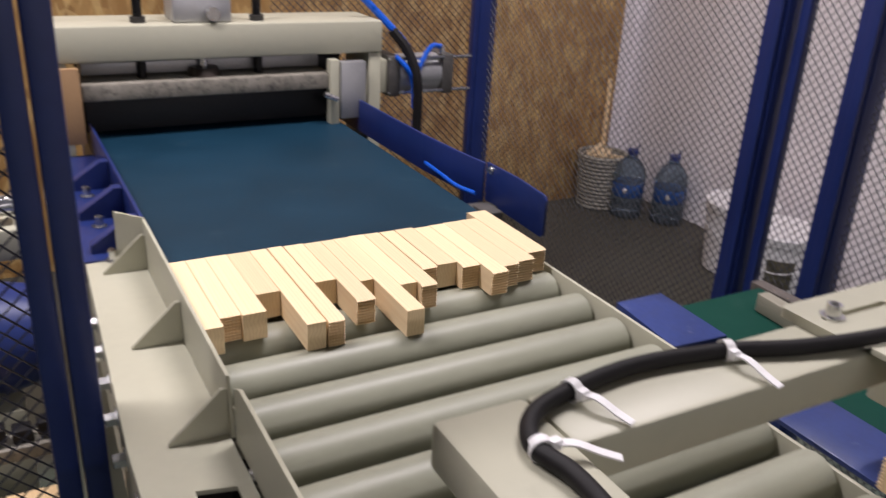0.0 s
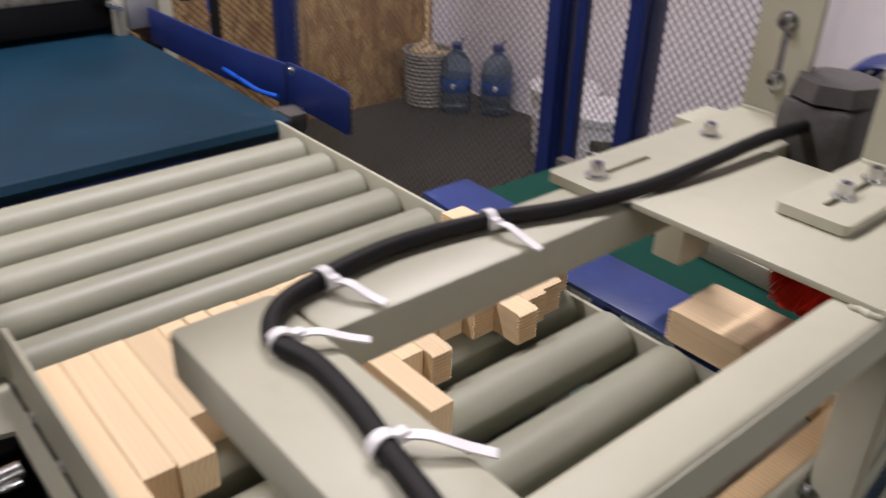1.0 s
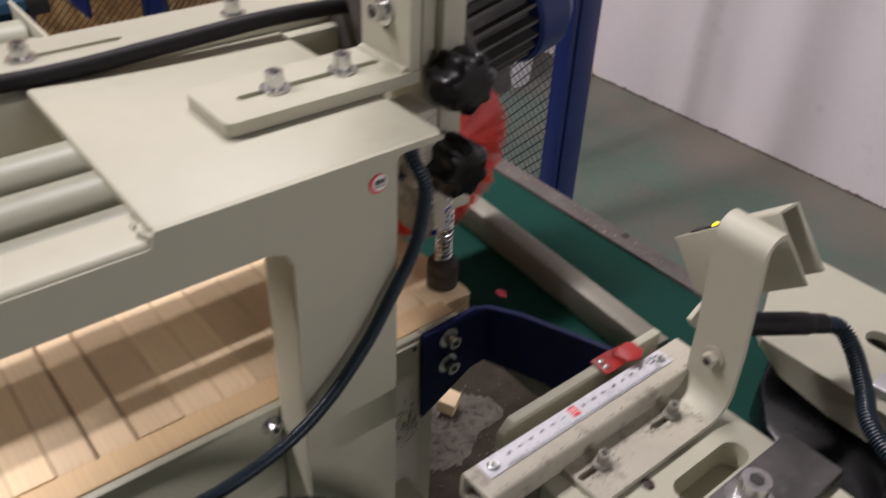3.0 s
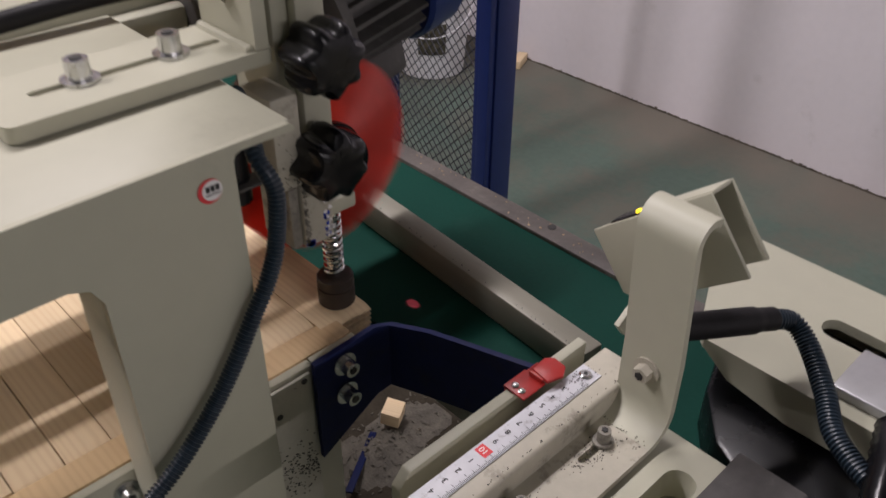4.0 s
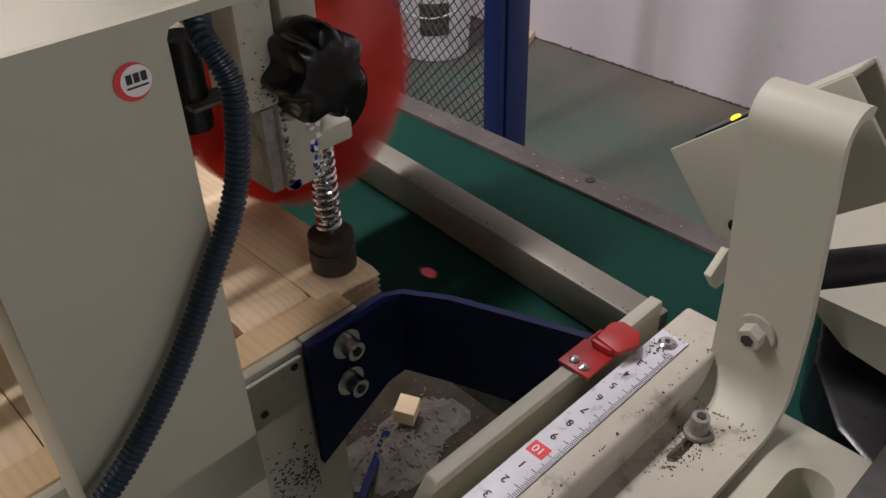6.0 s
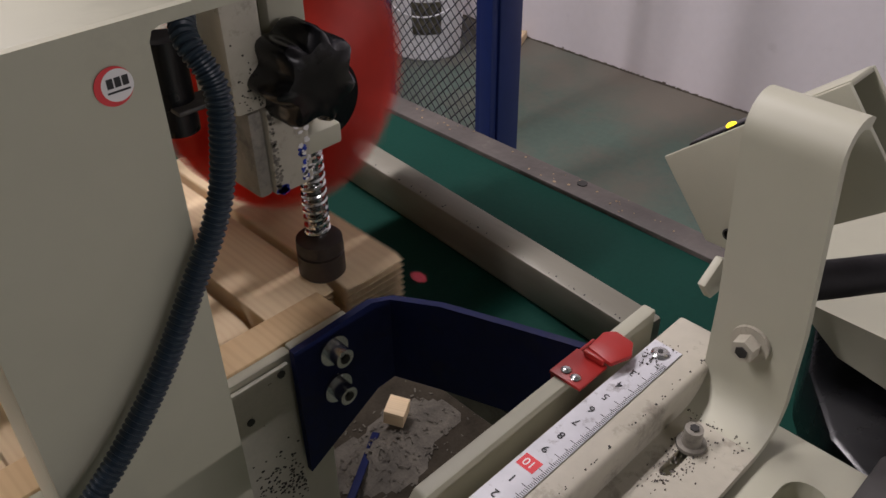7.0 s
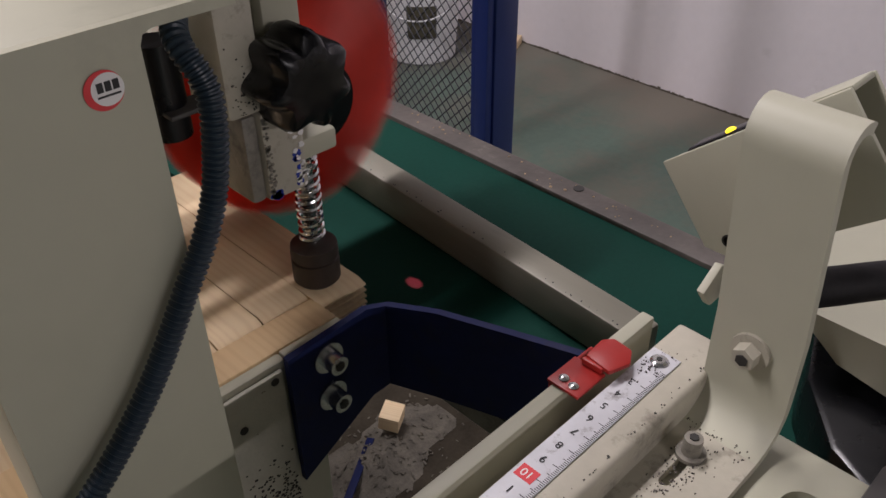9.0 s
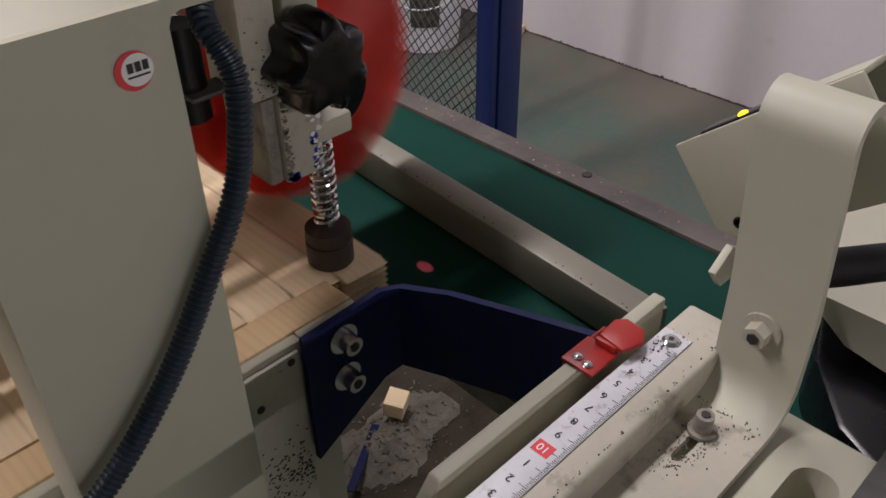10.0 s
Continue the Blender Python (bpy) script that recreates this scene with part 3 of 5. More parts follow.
# ---- roller table ----
ROLLER_TOP, ROLLER_R = 0.826, 0.034
def roller_table():
    t = thing("roller_table", "beige steel roller table with grey-green rollers and a bolted side fence", "roller table")
    # side channel with an opening, and its outer face
    bm = holed([(0.082, 0.10), (0.195, 0.10), (0.195, 1.40), (0.105, 1.40), (0.082, 0.84)], [[(0.135, 0.58), (0.178, 0.58), (0.178, 0.735), (0.135, 0.745)]], "z", 0.794, 0.80)
    part("channel_top", bm, PAINT, t)
    part("channel_side", prism([(0.082, 0.10), (0.082, 0.84), (0.105, 1.40), (0.110, 1.40), (0.087, 0.84), (0.087, 0.10)], "z", 0.66, 0.7935), PAINT, t)
    part("inner_side", box(0.190, 0.195, 0.10, 1.40, 0.66, 0.7935, 0.001), PAINT, t)
    # dark plates inside the opening stand in for its shade
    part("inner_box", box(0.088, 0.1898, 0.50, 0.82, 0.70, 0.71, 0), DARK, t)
    part("inner_shade", box(0.1875, 0.1897, 0.50, 0.82, 0.711, 0.793, 0), DARK, t)
    part("inner_shade", box(0.088, 0.1870, 0.80, 0.803, 0.711, 0.793, 0), DARK, t)
    # fence plates with clipped corners
    part("fence_plate", prism([(1.36, 0.80), (1.36, 0.884), (1.345, 0.884), (0.835, 0.878), (0.822, 0.80)], "x", 0.1955, 0.2), PAINT, t)
    part("fence_flare", prism([(0.1955, 1.3605), (0.2, 1.3605), (0.161, 1.407), (0.157, 1.404)], "z", 0.8003, 0.8855), PAINT, t)
    part("fence_plate", prism([(0.812, 0.80), (0.812, 0.872), (0.79, 0.884), (0.27, 0.884), (0.24, 0.86), (0.24, 0.80)], "x", 0.1985, 0.203), PAINT, t)
    for y in (1.345, 1.078, 0.835):
        part("gusset", prism([(0.126, 0.8003), (0.195, 0.8003), (0.195, 0.862), (0.188, 0.862), (0.126, 0.804)], "y", y - 0.0025, y + 0.0025), PAINT, t)
    for k in range(7):
        y = 0.70 + k * 0.0905
        bolt(t, (0.0825 + max(0, y - 0.84) * 0.041, y, 0.765), "x", 0.010, 0.016, side=-1, hexed=True)
    # right side plate
    part("side_plate", box(0.797, 0.803, 0.64, 1.29, 0.70, 0.832, 0.001), PAINT, t)
    part("side_plate", box(0.797, 0.803, 0.21, 0.635, 0.70, 0.814, 0.001), PAINT, t)
    for k in range(11):
        y = 1.205 - 0.0905 * k
        bm = rod((0.206, y, ROLLER_TOP - ROLLER_R), (0.793, y, ROLLER_TOP - ROLLER_R), ROLLER_R, seg=40)
        es = [e for e in bm.edges if abs(e.verts[0].co.x - e.verts[1].co.x) < 1e-5]
        bmesh.ops.bevel(bm, geom=es, offset=0.003, segments=2, affect="EDGES")
        r = part("roller", bm, ROLLER, t)
        part("axle", rod((0.1955, y, ROLLER_TOP - ROLLER_R), (0.7968, y, ROLLER_TOP - ROLLER_R), 0.010, seg=12), ZINC, r)
    for x in (0.10, 0.775):
        for y in (0.16, 1.34):
            part("leg", box(x - 0.025, x + 0.025, y - 0.025, y + 0.025, 0, 0.66 if x < 0.5 else 0.70, 0.003), PAINT, t)
    part("cross_member", box(0.126, 0.75, 1.325, 1.355, 0.60, 0.66, 0.003), PAINT, t)
    # dark sheet closing the view down between the rollers
    part("under_sheet", box(0.21, 0.79, 0.25, 1.28, 0.60, 0.605, 0.001), DARK, t)
    # brackets seen between the rollers
    for x, y in ((0.60, 0.60), (0.70, 0.52), (0.45, 0.35)):
        part("inner_bracket", box(x - 0.03, x + 0.03, y - 0.012, y + 0.012, 0.606, 0.69, 0.002), BLUE, t)


roller_table()


def air_fitting():
    t = thing("air_fitting", "silver push-in air fitting with a bright blue tube", "fitting")
    part("fitting_body", rod((0.165, 0.665, 0.809), (0.128, 0.662, 0.809), 0.009, seg=14), ZINC, t)
    part("fitting_base", box(0.142, 0.162, 0.651, 0.675, 0.8005, 0.806, 0.001), ZINC, t)
    part("air_tube", sweep(glide([(0.128, 0.662, 0.811), (0.10, 0.655, 0.815), (0.05, 0.66, 0.80), (0.03, 0.70, 0.72), (0.05, 0.74, 0.60)]), 0.007, 10), TUBE_BLUE, t)


air_fitting()


# ---- infeed belt and press ----
def infeed_belt():
    t = thing("infeed_belt", "wide dark teal infeed belt on a steel bed", "belt conveyor")
    bm = prism([(1.285, 0.80), (1.278, 0.815), (1.285, 0.8285), (1.30, 0.832), (2.16, 0.832), (2.16, 0.80)], "x", 0.213, 0.822)
    part("belt", bm, TEAL, t)
    part("bed", box(0.20, 0.84, 1.31, 2.3, 0.70, 0.799, 0.003), BLUE, t)
    part("side_strip", box(0.202, 0.209, 1.33, 2.12, 0.80, 0.862, 0.002), BLUE, t, "blue steel strip along the belt")
    part("end_block", box(0.824, 0.862, 1.285, 1.34, 0.80, 0.836, 0.003), GREYMETAL, t)
    for x in (0.24, 0.80):
        for y in (1.40, 2.2):
            part("leg", box(x - 0.03, x + 0.03, y - 0.03, y + 0.03, 0, 0.70, 0.003), BLUE, t)
    # inner guard strip and its hose along the right edge
    part("guard", prism([(0.868, 2.17), (0.870, 1.90), (0.874, 1.66), (0.882, 1.53), (0.894, 1.42), (0.901, 1.42), (0.889, 1.53), (0.881, 1.66), (0.877, 1.90), (0.875, 2.17)], "z", 0.808, 0.893, 0.002), BLUE, t)
    part("guard_tip", prism([(1.415, 0.812), (1.205, 0.806), (1.198, 0.812), (1.198, 0.882), (1.206, 0.891), (1.30, 0.897), (1.415, 0.896)], "x", 0.8975, 0.9035, 0.001), BLUE, t)
    bolt(t, (0.8972, 1.395, 0.884), "x", 0.006, 0.006, side=-1)
    part("bracket", box(0.84, 0.90, 1.36, 1.40, 0.80, 0.815, 0.002), GREYMETAL, t)
    part("air_tube", sweep(glide([(0.862, 1.62, 0.838), (0.852, 1.52, 0.840), (0.850, 1.45, 0.838), (0.865, 1.40, 0.836)]), 0.0045, 8), TUBE_BLUE, t)
    # blue brackets on the far side of the belt
    for y in (1.45, 1.62, 1.80):
        part("side_bracket", prism([(0.12, 0.80), (0.20, 0.80), (0.20, 0.858), (0.185, 0.858), (0.12, 0.815)], "y", y - 0.012, y + 0.012), BLUE, t)
        bolt(t, (0.15, y - 0.05, 0.80), "z", 0.009, 0.02, hexed=True)
    part("side_shelf", box(0.09, 0.2, 1.41, 2.05, 0.76, 0.7995, 0.002), BLUE, t)


infeed_belt()


def press():
    t = thing("press_gantry", "beige press gantry with a heavy cross beam over the belt", "press")
    part("cross_beam", box(0.13, 0.945, 2.05, 2.23, 1.012, 1.094, 0.005), PAINT, t)
    part("column", box(0.909, 0.945, 2.056, 2.22, 0.0, 1.0115, 0.003), PAINT, t)
    part("column", box(0.125, 0.165, 2.056, 2.22, 0.0, 1.0115, 0.003), PAINT, t)
    part("side_panel", box(0.140, 0.188, 2.03, 2.045, 0.83, 1.005, 0.002), BOARD, t, "brown board panel")
    part("platen", box(0.19, 0.80, 2.04, 2.2, 0.925, 0.965, 0.004), GRIME, t, "dull grey steel platen")
    part("upper_plate", box(0.20, 0.79, 2.12, 2.2, 0.97, 1.005, 0.003), ALU, t)
    # black sheets close the gap under the beam; the far one stands for shade
    part("skirt", box(0.20, 0.81, 2.10, 2.13, 0.84, 0.924, 0.001), PRESS_SHEET, t, "black sheet hanging below the platen")
    part("far_shade_sheet", box(0.20, 0.90, 2.24, 2.26, 0.80, 1.01, 0), PRESS_SHEET, t)
    for x in (0.335, 0.62):
        rodp = part("guide_rod", rod((x, 2.10, 0.945), (x, 2.10, 1.20), 0.011, seg=14), BLACK, t)
        part("collar", rod((x, 2.10, 1.0945), (x, 2.10, 1.108), 0.018, seg=14), DARK, rodp)
    sp = part("spindle", rod((0.482, 2.10, 0.965), (0.482, 2.10, 1.03), 0.012, seg=14), ZINC, t)
    part("flange", rod((0.482, 2.10, 0.9655), (0.482, 2.10, 0.985), 0.042, 0.034, seg=18), RUBBER, sp)
    cyl = part("cylinder_head", box(0.41, 0.55, 2.07, 2.17, 1.0945, 1.16, 0.006), ALU, t)
    part("plug", rod((0.50, 2.069, 1.118), (0.50, 2.045, 1.118), 0.017, seg=12), ZINC, cyl)
    part("guide_block", box(0.818, 0.888, 2.025, 2.05, 0.845, 0.995, 0.003), ALU, t, "pale grey guide block")
    part("guide_plate", box(0.79, 0.815, 2.03, 2.06, 0.83, 1.0, 0.002), PAINT, t)
    part("lock_screw", rod((0.805, 2.02, 0.90), (0.77, 2.02, 0.915), 0.008, seg=10), ZINC, t)


press()


def air_cylinder():
    t = thing("air_cylinder", "grey pneumatic cylinder with blue air tubes on the press", "cylinder")
    part("barrel", rod((1.0, 2.10, 0.945), (1.13, 2.10, 0.945), 0.052, seg=28), ALU, t)
    part("end_cap", box(1.13, 1.165, 2.045, 2.155, 0.89, 1.0, 0.006), GREYMETAL, t)
    part("end_cap", box(0.965, 1.0, 2.045, 2.155, 0.89, 1.0, 0.006), GREYMETAL, t)
    part("mount", box(0.9455, 0.965, 2.06, 2.14, 0.90, 0.99, 0.003), PAINT, t)
    for z in (0.90, 0.992):
        part("tie_rod", rod((0.965, 2.05, z), (1.22, 2.05, z), 0.005, seg=8), ZINC, t)
    part("elbow", rod((1.13, 2.06, 1.0), (1.13, 2.06, 1.025), 0.009, seg=10), ZINC, t)
    part("air_tube", sweep(glide([(1.13, 2.06, 1.02), (1.09, 2.05, 1.02), (1.05, 2.04, 0.96), (1.035, 2.04, 0.90)]), 0.007, 8), TUBE_BLUE, t)
    part("air_tube", sweep(glide([(0.985, 2.05, 1.0), (1.01, 2.03, 0.97), (1.03, 2.03, 0.93), (1.035, 2.03, 0.86)]), 0.007, 8), TUBE_BLUE, t)
    part("air_tube", sweep(glide([(0.90, 2.12, 1.16), (0.96, 2.10, 1.10), (1.02, 2.05, 1.02), (1.04, 2.03, 0.92), (1.04, 2.03, 0.80)]), 0.010, 8), TUBE_BLUE, t)
    part("tube_wrap", sweep(glide([(0.985, 2.075, 1.065), (1.02, 2.045, 1.01), (1.038, 2.02, 0.93), (1.04, 2.018, 0.78)]), 0.013, 8, ripple=lambda i: 1 + 0.12 * (i % 2)), CABLE, t)


air_cylinder()


def side_motor():
    t = thing("electric_motor", "blue electric motor low beside the roller table", "motor")
    part("body", rod((-0.36, 1.45, 0.665), (-0.045, 1.45, 0.665), 0.095, seg=28), BLUE, t)
    part("fan_cover", rod((-0.045, 1.45, 0.665), (0.024, 1.45, 0.665), 0.10, 0.085, seg=28), BLUE, t)
    for k in range(5):
        part("cooling_fin", lathe([(0.0952, 0.0), (0.103, 0.001), (0.103, 0.005), (0.0952, 0.006)]), BLUE, t).matrix_basis = pose(-0.31 + 0.05 * k, 1.45, 0.665, 0, 90, 0)
    part("shaft", rod((-0.6, 1.62, 0.845), (0.016, 1.62, 0.845), 0.02, seg=18), ZINC, t)
    part("shaft_stand", box(-0.22, -0.16, 1.60, 1.64, 0.8105, 0.8245, 0.002), PAINT, t)
    part("mount", box(-0.40, -0.02, 1.36, 1.56, 0.0, 0.569, 0.004), PAINT, t)
    part("frame_bar", box(-0.6, 0.03, 1.58, 1.70, 0.75, 0.81, 0.004), PAINT, t)
    part("frame_leg", box(-0.30, -0.24, 1.6, 1.66, 0.0, 0.7497, 0.004), PAINT, t)
    for k in range(14):
        part("chain_link", box(-0.5 + 0.038 * k, -0.47 + 0.038 * k, 1.295, 1.325, 0.545 + 0.008 * (k % 2), 0.57 + 0.008 * (k % 2), 0.003), CABLE, t)
    part("chain_rail", box(-0.6, 0.04, 1.285, 1.335, 0.520, 0.5448, 0.002), GRIME, t)
    part("rail_post", box(-0.35, -0.31, 1.29, 1.33, 0, 0.5198, 0.002), PAINT, t)


side_motor()
for y in (1.215, 1.150):
    ob = part("timber_plank", box(-0.62, 0.04, y - 0.028, y + 0.028, 0.4603, 0.490, 0.002), BATTEN)
    tagged(ob, "pale pine plank lying on a low rack beside the blue motor", "plank", "planks beside the motor")
t = thing("low_rack", "low beige steel rack carrying two pine planks", "rack")
part("top_bar", box(-0.60, 0.03, 1.10, 1.25, 0.44, 0.46, 0.002), PAINT, t)
for x in (-0.56, -0.02):
    part("leg", box(x - 0.02, x + 0.02, 1.15, 1.19, 0, 0.4398, 0.002), PAINT, t)


# ---- frame over the rollers ----
TOP = 1.0745
def over_frame():
    t = thing("machine_frame", "beige welded steel frame bridging the rollers on a flat front leg", "machine frame")
    part("left_beam", box(0.231, 0.306, 0.1358, 0.410, 1.036, TOP, 0.005), PAINT, t)
    part("back_beam", box(0.3065, 0.905, 0.346, 0.410, 1.036, TOP, 0.005), PAINT, t)
    part("front_beam", prism(rounded(0.1356, 0.174, 1.0365, TOP, 0.006), "x", 0.3065, 0.6785), PAINT, t)
    part("leg", box(0.679, 0.757, 0.1395, 0.178, 0.0, TOP - 0.0005, 0.004), PAINT, t)
    part("top_plate", prism(rounded(0.600, 0.794, 0.1395, 0.345, 0.010, (0, 0, 0, 0)), "z", TOP + 0.0005, TOP + 0.0065, 0.001), PAINT, t)
    face = [(0.3068, TOP - 0.0345), (0.664, TOP - 0.036), (0.674, TOP - 0.040), (0.679, TOP - 0.050), (0.679, 0.0), (0.757, 0.0), (0.757, TOP - 0.003), (0.7585, TOP + 0.0005), (0.762, TOP + 0.0017),
            (0.794, TOP + 0.0017), (0.794, TOP + 0.004), (0.791, TOP + 0.0065), (0.6005, TOP + 0.0065), (0.597, TOP - 0.0035), (0.3068, TOP - 0.0035)]
    part("face_plate", prism(face, "y", 0.1353, 0.1393), PAINT, t)
    part("rear_leg", box(0.83, 0.89, 0.43, 0.47, 0.90, 1.0715, 0.003), PAINT, t)
    # welds
    bm = bmesh.new()
    rng = random.Random(8)
    for k in range(9):
        bmesh.ops.create_icosphere(bm, subdivisions=2, radius=rng.uniform(0.0024, 0.0034), matrix=Matrix.Translation((0.5985 + rng.uniform(-0.002, 0.001), 0.139 + 0.0022 * k, TOP + 0.001)))
    part("weld_seam", bm, PAINT, t)
    # round maker's sticker with plain marks
    sx, sz = 0.7415, 1.0612
    s = part("sticker", rod((sx, 0.1349, sz), (sx, 0.1346, sz), 0.0068, seg=32), INK_RED, t, "round red and white maker's sticker")
    part("sticker_disc", rod((sx + 0.0012, 0.1346, sz + 0.0002), (sx + 0.0012, 0.1344, sz + 0.0002), 0.0056, seg=32), PAPER, s)
    for k in range(3):
        x = sx - 0.0024 + 0.0027 * k
        part("printed_bar", box(x, x + 0.0021, 0.1341, 0.1344, sz - 0.0003, sz + 0.0030, 0), INK, s)
    part("printed_bar", box(sx - 0.0027, sx + 0.0052, 0.1341, 0.1344, sz - 0.0021, sz - 0.0015, 0), INK, s)


over_frame()


def ell_bracket(name, x0, x1, y0, y1, z, slot, top, label, bolts):
    """A slotted bar lying flat, turned up at its far end into an upright with slots of its own."""
    t = thing(name, label, "bracket", "slotted steel brackets on the frame")
    th = 0.009
    ym = (y0 + y1) / 2
    hole = rounded(slot[0], slot[1], ym - 0.0034, ym + 0.0034, 0.0033)
    part("flat_bar", holed(rounded(x0, x1, y0, y1, 0.006), [hole], "z", z, z + th), PAINT, t)
    part("upright", holed(rounded(y0 + 0.001, y1 - 0.001, z + th + 0.0002, top, 0.004, (1, 1, 0, 0)), [rounded(ym - 0.0034, ym + 0.0034, z + 0.03, z + 0.115, 0.0033)], "x", x1 - 0.012, x1 - 0.003), PAINT, t)
    bm = bmesh.new()
    rod((x1 - 0.014, y0 + 0.003, z + th), (x1 - 0.014, y1 - 0.003, z + th), 0.0035, seg=8, bm=bm)
    part("weld_seam", bm, PAINT, t)
    for bx in bolts:
        bolt(t, (bx, ym, z + th), "z", 0.0068, 0.0125)
    for bz in (0.045, 0.105):
        bolt(t, (x1 - 0.012, ym, z + bz), "x", 0.0068, 0.011, side=-1)
    return t


ell_bracket("long_bracket", 0.586, 0.897, 0.360, 0.426, TOP + 0.0003, (0.60, 0.685), 1.36, "long beige slotted steel bracket turned up at its end", (0.612, 0.779))
ell_bracket("short_bracket", 0.677, 0.830, 0.203, 0.264, TOP + 0.0078, (0.700, 0.812), 1.40, "short beige slotted bracket bolted on the top plate", (0.728, 0.781))


# ---- brush drive ----
BRUSH_AT = Vector((0.918, 0.306, 0.951))
def gear_motor():
    t = thing("gear_motor", "grey finned electric motor with a worm gearbox and blue fan cover", "motor")
    part("gearbox", box(0.850, 0.935, 0.292, 0.372, 1.03, 1.118, 0.014), GREYMETAL, t)
    part("gear_cover", rod((0.892, 0.332, 1.1185), (0.892, 0.332, 1.136), 0.045, 0.040, seg=8), GREYMETAL, t)
    part("gear_neck", rod((0.918, 0.345, 1.03), (0.918, 0.345, 0.93), 0.032, seg=20), GREYMETAL, t)
    a, d = Vector((0.935, 0.335, 1.047)), Vector((0.975, 0.0, 0.22)).normalized()
    m = Matrix.Translation(a) @ d.to_track_quat("Z", "Y").to_matrix().to_4x4()
    bm = rod((0, 0, 0), (0, 0, 0.088), 0.046, seg=40)
    bm.transform(m)
    body = part("motor_body", bm, GREYMETAL, t)
    first = part("cooling_fin", box(0.043, 0.058, -0.0016, 0.0016, 0.012, 0.086, 0), GREYMETAL, body)
    first.matrix_basis = m
    for k in range(1, 24):
        fin = new("cooling_fin", first.data)
        fin.parent = body
        fin.matrix_basis = m @ Matrix.Rotation(2 * math.pi * k / 24, 4, "Z")
    bm = lathe([(0.052, 0.0), (0.060, 0.004), (0.060, 0.012), (0.05, 0.014)])
    bm.transform(m)
    part("flange", bm, GREYMETAL, t)
    bm = lathe([(0.060, 0.086), (0.063, 0.090), (0.063, 0.122), (0.055, 0.133), (0.03, 0.137)], seg=36)
    bm.transform(m)
    part("fan_cover", bm, BLUE, t, "blue domed fan cover")
    bm = box(-0.03, 0.03, -0.078, -0.045, 0.015, 0.075, 0.006)
    bm.transform(m)
    part("terminal_box", bm, GREYMETAL, t)


gear_motor()


def brush():
    t = thing("brush_wheel", "round brush wheel of bright red nylon bristles spinning over the belt", "brush")
    t.matrix_basis = Matrix.Translation(BRUSH_AT)
    bm = rod((0, -0.026, 0), (0, 0.024, 0), 0.03, seg=32)
    rod((0, -0.040, 0), (0, -0.0262, 0), 0.0265, 0.0285, seg=40, bm=bm)
    part("hub", bm, BLACK, t, "black plastic hub")
    rng = random.Random(11)
    verts, faces = [], []
    for k in range(3400):
        a = rng.uniform(0, 2 * math.pi)
        y = rng.uniform(-0.021, 0.021)
        reach = rng.uniform(0.076, 0.0825)
        bend = rng.uniform(-0.09, 0.09)
        yy = y * rng.uniform(1.0, 1.25)
        p = Vector((0.028 * math.cos(a), y, 0.028 * math.sin(a)))
        q = Vector((reach * math.cos(a + bend), yy, reach * math.sin(a + bend)))
        s = Vector((-math.sin(a), 0, math.cos(a))) * 0.0007
        w = Vector((0, 0.0007, 0))
        i = len(verts)
        for e in (p, q):
            verts.extend([e + s, e - s * 0.5 + w, e - s * 0.5 - w])
        faces.extend([(i + m, i + (m + 1) % 3, i + 3 + (m + 1) % 3, i + 3 + m) for m in range(3)])
        faces.append((i + 3, i + 4, i + 5))
    me = bpy.data.meshes.new("bristles")
    me.from_pydata([tuple(v) for v in verts], [], faces)
    me.materials.append(BRISTLE)
    ob = new("bristles", me)
    ob.parent = t
    tagged(ob, "red nylon bristles", kind="stuff")
    return t


BRUSH = brush()


def star_knob(parent, x, y, z, turn):
    """A seven-lobed clamping knob on a screw, facing -y."""
    bm = bmesh.new()
    rings = []
    for r, lobe, d in ((0.0150, 0.0008, 0.013), (0.0198, 0.0022, 0.0115), (0.0212, 0.0030, 0.005), (0.0212, 0.0030, -0.010), (0.0200, 0.0027, -0.0150), (0.0172, 0.0016, -0.0180), (0.0120, 0.0004, -0.0190), (0.0050, 0.0, -0.0186)):
        rings.append([bm.verts.new((x + (r + lobe * math.cos(7 * a)) * math.cos(a + turn), y + d, z + (r + lobe * math.cos(7 * a)) * math.sin(a + turn))) for a in [2 * math.pi * k / 70 for k in range(70)]])
    for a, b in zip(rings, rings[1:]):
        for k in range(70):
            bm.faces.new((a[k], a[(k + 1) % 70], b[(k + 1) % 70], b[k]))
    bm.faces.new(rings[0])
    bm.faces.new(rings[-1][::-1])
    kn = part("star_knob", bm, BLACK, parent, "black plastic star knob")
    part("screw", rod((x, y + 0.013, z), (x, y + 0.030, z), 0.006, seg=10), ZINC, kn)
    part("collar", rod((x, y + 0.0132, z), (x, y + 0.019, z), 0.0135, 0.0125, seg=28), BLACK, kn)
    return kn


